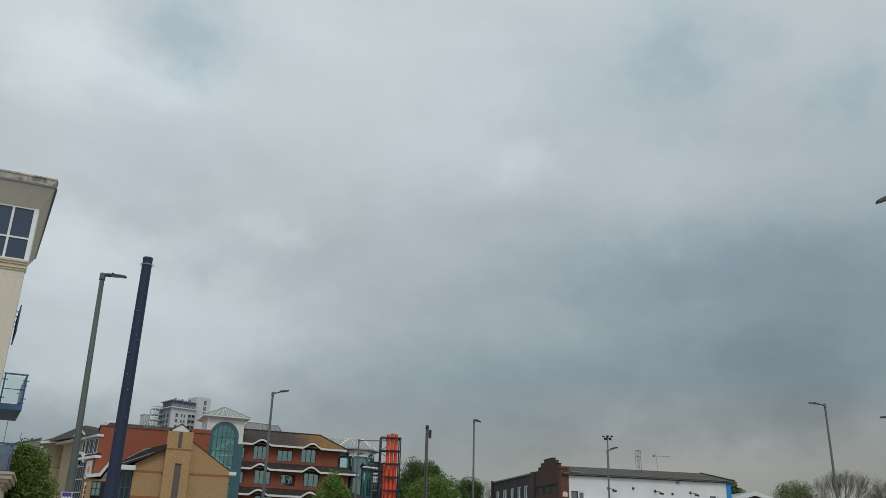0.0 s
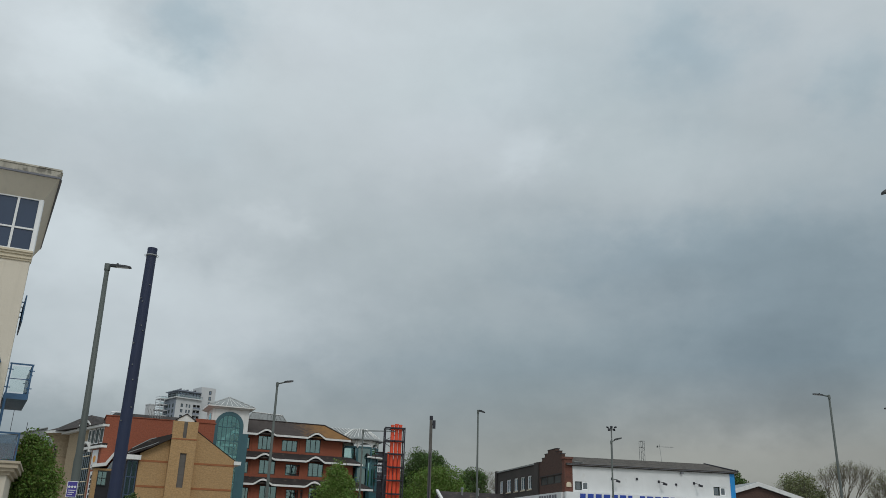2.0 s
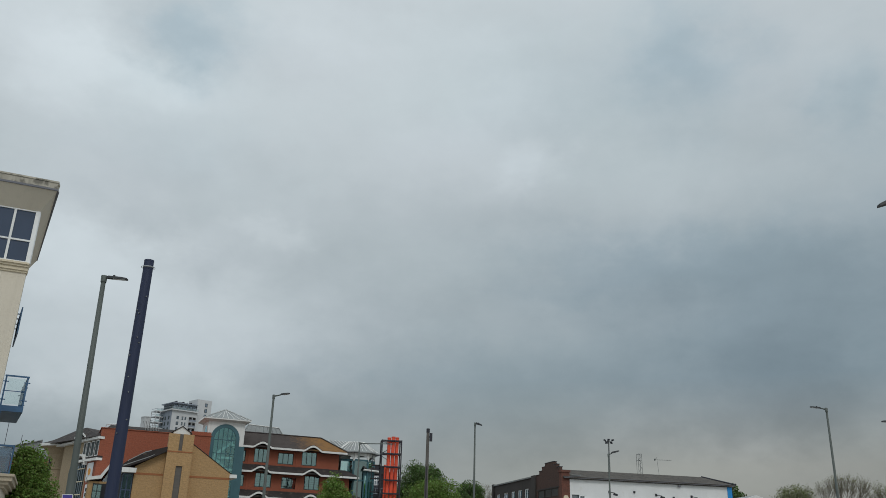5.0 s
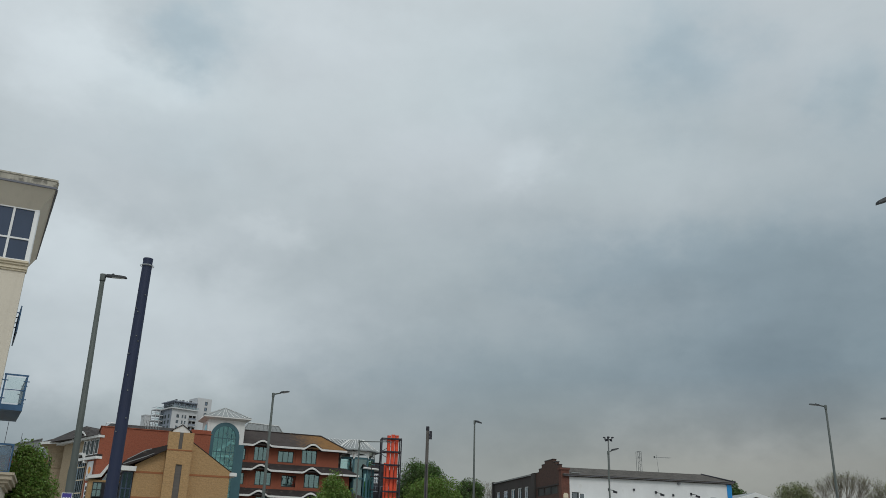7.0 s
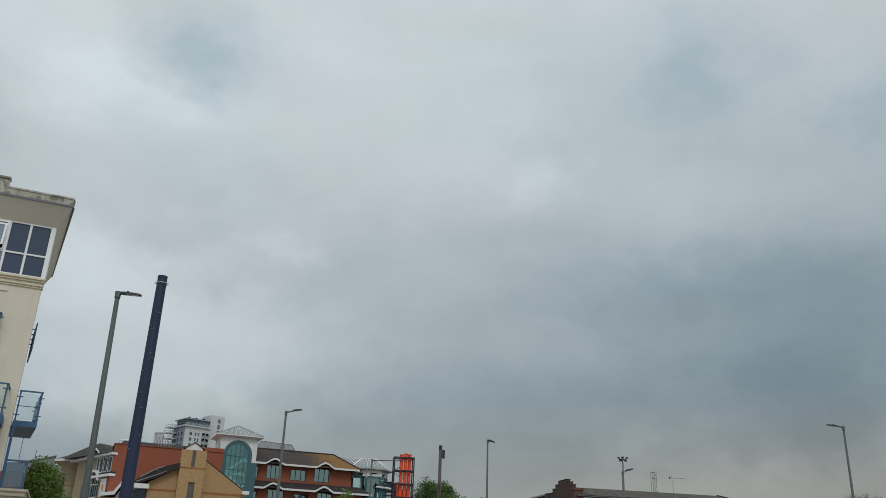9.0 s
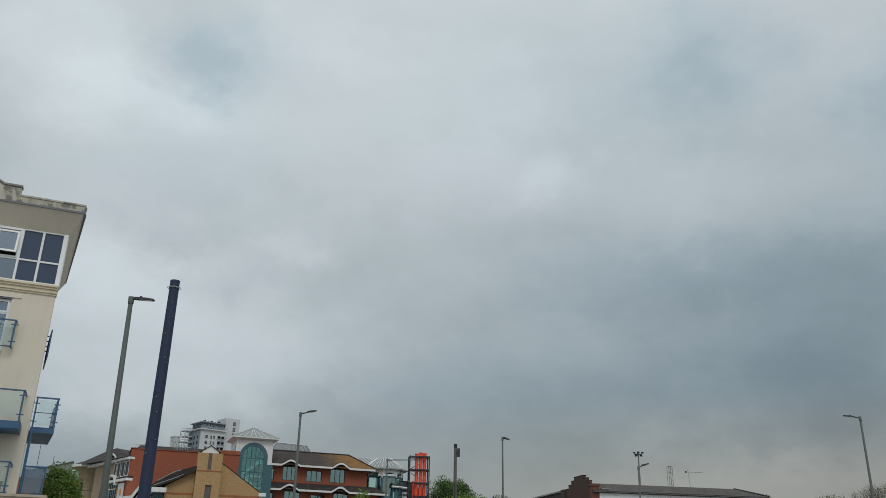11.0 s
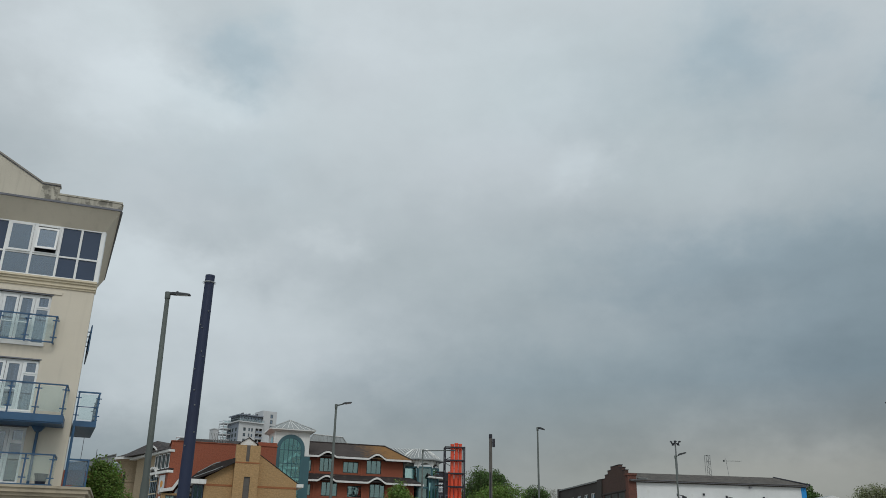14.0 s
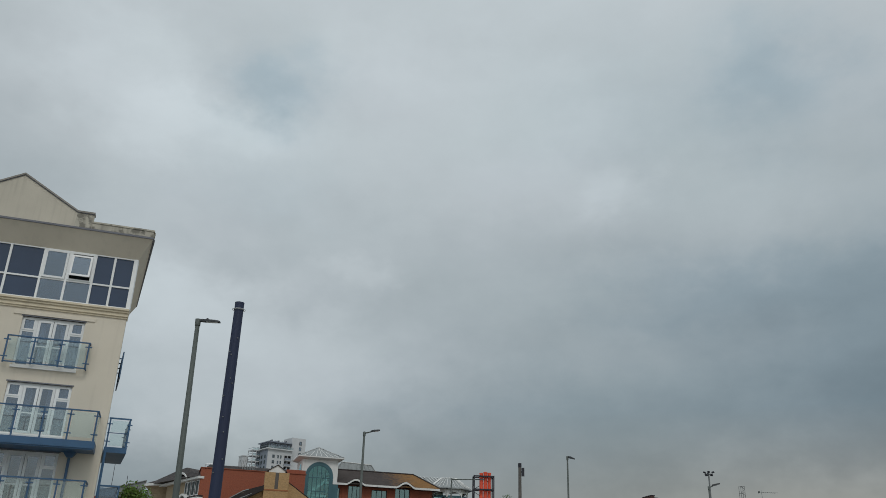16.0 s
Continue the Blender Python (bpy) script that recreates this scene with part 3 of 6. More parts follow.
    for i, (a, c) in enumerate(zip(xs, xs[1:])):
        k = kinds[i] if i < len(kinds) else "p"
        g = bar_frame(Geo(), a, c, z0, z1, -0.05, 0.06, 0.045)
        g.box(a + 0.045, c - 0.045, -0.047, 0.057, zm - 0.035, zm + 0.035)
        ob = part("window_bay", g, M_PVC, b)
        if k == "p":
            for za, zb in ((z0 + 0.03, zm - 0.03), (zm + 0.03, z1 - 0.03)):
                part("panel", Geo().box(a + 0.03, c - 0.03, 0.0, 0.03, za, zb), M_SPANDREL, ob, "dark slate-grey glazed panel")
        else:
            part("pane", Geo().box(a + 0.03, c - 0.03, 0.0, 0.01, z0 + 0.03, zm - 0.03), M_WIN, ob)
            tilt = 0.16 if abs(a + 2.72) < 0.01 else 0.0
            inset = 0.10 if tilt else 0.05
            if tilt:
                part("sash_frame", bar_frame(Geo(), a + 0.046, c - 0.046, zm + 0.036, z1 - 0.046, -0.08, 0.02, 0.06), M_PVC, ob)
            fr = bar_frame(Geo(), a + inset, c - inset, zm + inset - 0.012 + tilt * 0.7, z1 - inset - tilt * 0.4, -0.10, -0.04, 0.08)
            gl = Geo().box(a + inset + 0.07, c - inset - 0.07, -0.075, -0.065, zm + inset + 0.058 + tilt * 0.7, z1 - inset - 0.07 - tilt * 0.4)
            for src in (fr, gl):
                top = z1 - 0.05
                src.v = [(x, y - tilt * (top - z), z) for x, y, z in src.v]
            sash = part("sash", fr, M_PVC, ob, "white top-hung sash" + (" standing open" if tilt else ""))
            part("pane", gl, M_WIN, sash)
    part("corner_post", Geo().box(-0.12, 0.0, -0.06, 0.1, 12.21, 14.52).add(
        [(0.0, -0.06, 12.22), (0.02, 0.1, 12.22), (0.0, 0.55, 12.22), (0.0, 0.55, 14.5), (0.02, 0.1, 14.5), (0.0, -0.06, 14.5)], [(0, 1, 4, 5), (1, 2, 3, 4)]), M_PVC, b)
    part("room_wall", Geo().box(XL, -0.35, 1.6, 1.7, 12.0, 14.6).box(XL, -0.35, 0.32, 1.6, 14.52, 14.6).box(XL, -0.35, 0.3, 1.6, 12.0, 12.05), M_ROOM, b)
    # flared soffit up to the eaves, wrapping round the corner
    E = 0.47
    def corner(y, o):
        return (LEAN * y + o, y)
    v = [(XL, -0.05, 14.50), (0.0, -0.05, 14.50), (XL, -0.70, 15.30), (E, -0.70, 15.30),
         (LEAN * D, D, 14.50), (LEAN * D + E, D, 15.30)]
    part("flared_soffit", Geo().add(v, [(0, 1, 3, 2), (1, 4, 5, 3)]), M_RENDER, b)
    g = Geo().box(XL, E + 0.04, -0.76, -0.5, 15.30, 15.38)
    flank_box(g, E - 0.25, E + 0.04, -0.5, D, 15.30, 15.38)
    part("gutter_edge", g, M_COPING, b)
    g = Geo().box(-2.05, E, -0.70, -0.45, 15.38, 15.66)
    flank_box(g, E - 0.25, E, -0.449, D, 15.38, 15.66)
    part("parapet", g, M_RENDER_DARK, b)
    part("parapet_coping", flank_box(Geo().box(-2.05, E + 0.03, -0.73, -0.42, 15.66, 15.73), E - 0.28, E + 0.03, -0.42, D, 15.66, 15.73), M_RENDER_DARK, b)
    part("flat_roof", flank_box(Geo(), XL, E - 0.26, -0.4, D, 15.2, 15.3), M_COPING, b)
    # gable over the parapet
    gab = [(-8.1, 15.38), (-2.05, 15.38), (-2.05, 16.06), (-2.70, 16.06), (-5.04, 17.42), (-7.4, 16.06), (-8.1, 16.06)]
    part("gable", Geo().prism(gab, -0.68, -0.40), M_GABLE, b)
    low = [(-8.13, 16.063), (-7.4, 16.063), (-5.04, 17.423), (-2.70, 16.063), (-2.02, 16.063)]
    part("gable_coping", Geo().strip(low, [(x, z + 0.075) for x, z in low], -0.74, -0.34), M_GABLE_CAP, b)
    part("gable_drip", Geo().strip([(x, z - 0.03) for x, z in low], [(x, z - 0.001) for x, z in low], -0.715, -0.685), M_COPING, b)
    part("gable_stain", Geo().prism([(-2.75, 15.385), (-2.06, 15.385), (-2.06, 16.0), (-2.72, 16.0)], -0.684, -0.6802), M_RENDER_DARK, b)
    # balconies
    balcony(b, -4.30, -1.24, [-4.30, -3.30, -2.29, -1.26], -0.3, 9.44, 10.55, True)
    balcony(b, -9.90, -6.84, [-9.90, -8.90, -7.89, -6.86], -0.3, 9.44, 10.55, True)
    balcony(b, -10.4, -0.35, [-10.4, -9.3, -8.3, -7.3, -6.3, -5.3, -4.28, -3.27, -2.28, -1.33, -0.37], -1.2, 6.50, 7.66, True, (6.15, 6.48))
    balcony(b, -10.4, -0.36, [-10.4, -9.3, -8.3, -7.3, -6.3, -5.3, -4.28, -3.27, -2.28, -1.33, -0.38], -1.2, 3.93, 5.02, True, (3.875, 3.92))
    g = Geo().tube((-1.2, -0.12, 3.9), (-1.2, -0.12, 5.98), 0.055, n=10)
    g.prism([(-1.45, 6.149), (-0.95, 6.149), (-1.1, 5.95), (-1.3, 5.95)], -0.3, -0.004)
    part("drain_pipe", g, M_NAVY, b)
    # side balcony on the flank
    g = flank_box(Geo(), 0.004, 0.86, 0.1, 3.7, 6.28, 6.5)
    ob = part("side_balcony", g, M_NAVY, b, "blue steel side balcony with glass sheets")
    g = Geo().box(0.0, 0.86, 0.10, 0.15, 7.62, 7.68).box(0.0, 0.84, 0.11, 0.14, 7.05, 7.08)
    flank_box(g, 0.80, 0.86, 0.15, 3.7, 7.62, 7.68)
    part("top_rail", g, M_NAVY, ob)
    for x, y in ((0.06, 0.11), (0.82, 0.11), (0.82, 1.3), (0.82, 2.5), (0.82, 3.6)):
        g = Geo()
        flank_box(g, x - 0.03, x + 0.03, y, y + 0.05, 6.5, 7.62)
        for z in (6.72, 7.42):
            g.box(x + LEAN * y - 0.11, x + LEAN * y + 0.11, y - 0.012, y - 0.001, z - 0.02, z + 0.02)
        part("post", g, M_NAVY, ob)
    part("glass_sheet", Geo().box(0.12, 0.76, 0.12, 0.13, 6.56, 7.03), M_BALC_GLASS, ob)
    part("glass_sheet", Geo().box(0.12, 0.76, 0.12, 0.13, 7.10, 7.56), M_BALC_GLASS, ob)
    for y0, y1 in ((0.2, 1.25), (1.4, 2.45), (2.6, 3.55)):
        part("glass_sheet", flank_box(Geo(), 0.815, 0.825, y0, y1, 6.56, 7.56), M_BALC_GLASS, ob)
    # narrow railing on the flank, one storey up
    g = flank_box(Geo(), 0.08, 0.13, 0.5, 3.4, 10.46, 10.52)
    flank_box(g, 0.08, 0.13, 0.5, 3.4, 9.42, 9.48)
    for y in (0.5, 1.4, 2.4, 3.35):
        flank_box(g, 0.08, 0.13, y, y + 0.05, 9.48, 10.46)
        flank_box(g, -0.05, 0.08, y, y + 0.04, 10.2, 10.24)
    ob = part("side_railing", g, M_NAVY, b)
    part("glass_sheet", flank_box(Geo(), 0.095, 0.115, 0.56, 3.34, 9.5, 10.44), M_NAVY, ob)
    # lower side terrace
    g = Geo().box(0.02, 0.84, 0.10, 0.14, 4.96, 5.03).box(0.02, 0.07, 0.1, 0.14, 3.88, 4.96).box(0.78, 0.84, 0.1, 0.14, 3.88, 4.96).box(0.07, 0.78, 0.105, 0.135, 3.95, 4.0)
    flank_box(g, 0.78, 0.84, 0.14, 3.7, 4.96, 5.03)
    for y in (1.3, 2.5, 3.65):
        flank_box(g, 0.78, 0.84, y, y + 0.05, 3.88, 4.96)
    ob = part("terrace_railing", g, M_NAVY, b)
    part("glass_sheet", Geo().box(0.1, 0.75, 0.115, 0.125, 4.02, 4.93), M_BLUE_GLASS, ob)
    for y0, y1 in ((0.2, 1.25), (1.4, 2.45), (2.6, 3.6)):
        part("glass_sheet", flank_box(Geo(), 0.80, 0.81, y0, y1, 3.98, 4.93), M_BLUE_GLASS, ob)
    part("drain_pipe", Geo().tube((0.06, 0.05, 3.9), (0.06, 0.05, 6.27), 0.05, n=8), M_NAVY, b)
    # podium with moulded cornice
    g = Geo()
    for z0, z1, o in ((3.38, 3.50, 0.80), (3.50, 3.62, 0.92), (3.62, 3.78, 1.02), (3.78, 3.87, 1.08)):
        g.box(XL, o, -1.2 - (o - 0.8), 4.5, z0, z1)
    # cornice stone carries the balcony's shade in its colour
    part("podium_cornice", g, M_PODIUM, b)
    part("podium_wall", wall_cells(Geo(), XL, 0.7, -1.1, -0.8, 0, 3.38, [(-3.2, -0.35, 0.0, 3.2)]).box(0.4, 0.7, -0.8, 4.4, 0, 3.38), M_RENDER, b)
    part("dark_shutter", Geo().box(-3.2, -0.35, -0.85, -0.81, 0, 3.2), M_NAVY, b)
    part("name_plate", Geo().box(0.05, 0.5, -1.13, -1.102, 2.95, 3.22), M_DARK, b, "black plate with pale bars")
    for i in range(3):
        part("bar", Geo().box(0.1 + 0.12 * i, 0.19 + 0.12 * i, -1.136, -1.131, 3.03, 3.15), M_PVC, b)
    return b


apartment_block()
pot = part("plant_pot", Geo().lathe([(0.0, 0.0), (0.17, 0.0), (0.23, 0.36), (0.25, 0.36), (0.25, 0.40), (0.20, 0.40), (0.18, 0.3), (0.0, 0.3)], 16), M_TERRACOTTA, smooth=False)
pot.matrix_world = rot(-16.93, 31.77, 24.5) @ pose(-0.72, -0.85, 3.922)
tagged(pot, "dark glazed plant pot on the balcony floor", "plant pot")


# ---- street lamps and poles ----
def street_lamp(x, y, h, turn, arm=1.0, r=(0.13, 0.075), body=None, head=0.62, label="", base=1.4, tilt=3.0, lean=(0.0, 0.0), deep=1.0):
    """A column on a thicker base, a short arm and a flat lantern with a sensor on top. turn: way the arm points."""
    body = body or M_LAMP
    t = thing("street_lamp", rot(x, y, turn) @ pose(0, 0, 0, lean[0], lean[1], 0), label or "grey steel street lamp with a flat lantern", "street lamp", "street lamps")
    g = Geo().lathe([(0.0, 0.0), (r[0] * 1.55, 0.0), (r[0] * 1.55, 0.06), (r[0] * 1.22, 0.08), (r[0] * 1.22, base), (r[0], base + 0.2), (r[1], h), (0.0, h + 0.03)], 14)
    part("column", g, body, t, smooth=True)
    part("door_panel", Geo().box(r[0] * 1.22, r[0] * 1.36, -0.06, 0.06, 0.5, 1.1), body, t)
    g = Geo().tube((-0.03, 0, h - 0.04), (arm, 0, h + arm * math.tan(radians(tilt))), 0.045, 0.035, 10)
    g.lathe([(r[1] + 0.02, h - 0.18), (r[1] + 0.025, h + 0.05), (0.0, h + 0.08)], 12)
    part("arm", g, body, t, smooth=True)
    zt = h + arm * math.tan(radians(tilt))
    prof = [(0.0, 0.045, 0.05), (0.12, 0.07, 0.075), (0.35, 0.10, 0.07), (0.75, 0.105, 0.06), (0.97, 0.085, 0.045), (1.0, 0.06, 0.03)]
    g = Geo()
    rings = []
    for s, wd, th in prof:
        px = arm - 0.06 + s * head
        dz = zt - 0.03 + s * head * math.tan(radians(tilt))
        rings.append([(px, -wd, dz), (px, wd, dz), (px, wd * 0.8, dz + th * deep), (px, -wd * 0.8, dz + th * deep)])
    vs = [p for q in rings for p in q]
    fs = [(0, 1, 2, 3), tuple(4 * (len(rings) - 1) + i for i in (3, 2, 1, 0))]
    for k in range(len(rings) - 1):
        fs += [(4 * k + i, 4 * k + (i + 1) % 4, 4 * k + 4 + (i + 1) % 4, 4 * k + 4 + i) for i in range(4)]
    ln = part("lantern", g.add(vs, fs), M_LAMP_HEAD, t, "dark flat lantern")
    k = math.tan(radians(tilt))
    lens = [(arm + s * head, zt - 0.03 + s * head * k + o) for s, o in ((0.25, -0.012), (0.8, -0.012), (0.8, 0.008), (0.25, 0.008))]
    part("lens", Geo().prism(lens, -0.065, 0.065), M_LENS, ln)
    part("sensor", Geo().lathe([(0.035, zt + 0.03), (0.04, zt + 0.09 + 0.2 * head * k), (0.0, zt + 0.11 + 0.2 * head * k)], 10, arm + head * 0.28, 0), M_LAMP_HEAD, ln)
    return t


def spot(az, dist):
    return dist * math.sin(radians(az)), dist * math.cos(radians(az))


LAMP_A = spot(-23.08, 28.6)
street_lamp(*LAMP_A, 10.0, 5, arm=0.12, r=(0.108, 0.075), head=0.72, label="grey-green steel street lamp beside the tall dark pole", base=3.6, deep=1.2, tilt=-3, lean=(0.0, -1.2))
street_lamp(*spot(-11.42, 48.8), 9.95, 15, arm=0.42, r=(0.10, 0.06), head=0.55, deep=1.3, label="grey steel street lamp before the brick offices", tilt=12)
street_lamp(*spot(2.50, 56.6), 10.0, -25, arm=0.12, r=(0.085, 0.05), head=0.45, body=M_LAMP, label="slim pale steel street lamp beside the timber pole", tilt=-14, deep=1.9)
street_lamp(*spot(11.50, 65.0), 9.05, 10, arm=0.3, r=(0.085, 0.05), head=0.62, body=M_LAMP, label="slim grey steel street lamp before the white shop", tilt=17, deep=1.8)
street_lamp(*spot(25.25, 51.1), 9.88, 155, arm=0.32, r=(0.085, 0.052), head=0.58, label="grey steel street lamp before bare trees", tilt=10)
street_lamp(*spot(-5.35, 69.6), 10.0, 8, arm=2.2, r=(0.09, 0.055), head=0.6, label="grey steel street lamp with a long arm before the offices", tilt=1)
street_lamp(*spot(29.3, 58.3), 10.0, 170, arm=0.5, r=(0.12, 0.07), head=0.7, label="grey steel street lamp by the road", deep=1.7)
street_lamp(*spot(31.85, 21.5), 10.18, 178, arm=0.2, r=(0.14, 0.08), head=0.66, label="grey steel street lamp close by the road", tilt=-20, deep=1.5)


def tall_pole():
    x, y = spot(-20.82, 26.0)
    t = thing("steel_pole", rot(x, y, 10), "tall navy-black tapered steel pole with bolts", "pole")
    part("shaft", Geo().lathe([(0, 0), (0.24, 0), (0.24, 0.05), (0.195, 0.06), (0.146, 9.9), (0.15, 9.9), (0.15, 9.96), (0.0, 9.97)], 20), M_POLE, t, smooth=False)
    part("collar", Geo().lathe([(0.154, 9.70), (0.162, 9.71), (0.162, 9.74), (0.154, 9.75)], 20), M_LAMP_PALE, t)
    ring = Geo()
    for i in range(20):
        a, c = 2 * math.pi * i / 20, 2 * math.pi * (i + 1) / 20
        ring.tube((0.205 * math.cos(a), 0.205 * math.sin(a), 9.72), (0.205 * math.cos(c), 0.205 * math.sin(c), 9.72), 0.008, n=5)
    part("wire_ring", ring, M_GALV, t)
    for i, z in enumerate((4.6, 5.0, 5.8, 6.25, 6.9, 7.3, 7.45, 8.2, 8.3, 8.75)):
        a = radians(-98 + 23 * ((i * 7) % 4 - 1))
        r = 0.195 - 0.049 * z / 9.9
        part("bolt", Geo().tube((r * math.cos(a) * 0.95, r * math.sin(a) * 0.95, z), ((r + 0.03) * math.cos(a), (r + 0.03) * math.sin(a), z), 0.02, n=6), M_LAMP_PALE, t)


tall_pole()


def timber_pole():
    x, y = spot(-0.72, 60.0)
    t = thing("timber_pole", rot(x, y, 0), "weathered grey pole with a black box at its top", "pole")
    part("shaft", Geo().lathe([(0, 0), (0.15, 0), (0.12, 6.5), (0.105, 10.0), (0.0, 10.02)], 12), M_WOOD_POLE, t)
    part("cap", Geo().lathe([(0.115, 9.75), (0.122, 9.8), (0.122, 10.04), (0, 10.07)], 12), M_STEEL, t)
    part("box", Geo().box(0.12, 0.32, -0.12, 0.12, 9.15, 9.72).box(0.0, 0.12, -0.03, 0.03, 9.4, 9.5), M_STEEL, t)
    part("cable_guard", Geo().box(-0.03, 0.03, -0.2, -0.13, 0, 7.4), M_STEEL, t)


timber_pole()


def flood_mast():
    x, y = spot(11.55, 95.0)
    t = thing("floodlight_mast", rot(x, y, 0), "slim mast carrying a ring of floodlights", "mast")
    h = 14.15
    part("mast", Geo().lathe([(0, 0), (0.14, 0), (0.07, h), (0, h)], 10), M_LAMP_PALE, t)
    part("crossbar", Geo().box(-0.42, 0.42, -0.04, 0.04, h - 0.35, h - 0.25).box(-0.04, 0.04, -0.6, 0.6, h - 0.2, h - 0.1), M_STEEL, t)
    for dx, dz, tl in ((-0.45, 0.05, 18), (-0.25, -0.25, -10), (0.28, -0.25, 12), (0.45, 0.08, -18), (0.0, 0.12, 0)):
        f = part("floodlight", Geo().prism([(-0.15, -0.05), (0.15, -0.05), (0.11, 0.09), (-0.11, 0.09)], -0.1, 0.1), M_STEEL, t)
        f.matrix_local = pose(dx, -0.1, h - 0.2 + dz, 20, tl, 0)


flood_mast()

# small sign on the lamp column
sx, sy = spot(-23.29, 28.25)
sg = thing("parking_sign", rot(sx, sy, 6), "violet sign plate with white bars on the lamp column", "sign")
part("plate", Geo().box(-0.145, 0.145, -0.01, 0.01, 2.51, 2.95), M_PURPLE, sg)
part("strap", Geo().box(-0.14, 0.14, 0.01, 0.2, 2.58, 2.62).box(-0.14, 0.14, 0.01, 0.2, 2.81, 2.85), M_GALV, sg)
part("border", bar_frame(Geo(), -0.155, 0.155, 2.495, 2.965, -0.014, -0.0105, 0.016), M_SIGN, sg)
for i in range(3):
    part("mark", Geo().tube((-0.085 + 0.085 * i, -0.018, 2.80), (-0.085 + 0.085 * i, -0.011, 2.80), 0.036, n=10), M_SIGN, sg)
    part("bar", Geo().box(-0.11, 0.11 - 0.04 * i, -0.015, -0.011, 2.69 - 0.06 * i, 2.71 - 0.06 * i), M_SIGN, sg)


# ---- brick offices ----
def office_window(b, x0, x1, z0, z1, y, cols, blinds=0):
    w = window(b, x0, x1, z0, z1, y, cols, (), M_FRAME, M_WIN_TEAL, 0.075)
    if blinds:
        g = Geo()
        n = 5
        for i in range(n):
            za = z0 + 0.2 + (z1 - z0 - 0.3) * i / n
            g.box(x0 + 0.1, x1 - 0.1, y + 0.25, y + 0.27, za, za + 0.11)
        part("blind", g, M_BLIND, w, "pale horizontal blind slats")
    return w


def tile_slope(b, p00, p10, p11, p01, rows, material, thick=0.12, name="roof_slope"):
    """A tiled slope from the eaves p00-p10 to the ridge p01-p11, in lapped courses."""
    a, c, d, e = (Vector(p) for p in (p00, p10, p11, p01))
    up = (c - a).cross(e - a).normalized()
    if up.z < 0:
        up = -up
    vs = []
    for i in range(rows):
        s, t = i / rows, (i + 1) / rows
        vs += [a.lerp(e, s) + up * 0.007, c.lerp(d, s) + up * 0.007, a.lerp(e, t), c.lerp(d, t)]
    n = len(vs)
    vs += [a - up * thick, c - up * thick, e - up * thick, d - up * thick]
    fs = [(2 * i, 2 * i + 1, 2 * i + 3, 2 * i + 2) for i in range(n // 2 - 1)]
    fs += [(0, n, n + 1, 1), (n - 2, n - 1, n + 3, n + 2), (n, n + 2, n + 3, n + 1)]
    fs += [tuple(range(0, n, 2)) + (n + 2, n), (n + 1, n + 3) + tuple(range(n - 1, 0, -2))]
    g = Geo().add(vs, fs)
    return part(name, g, material, b)


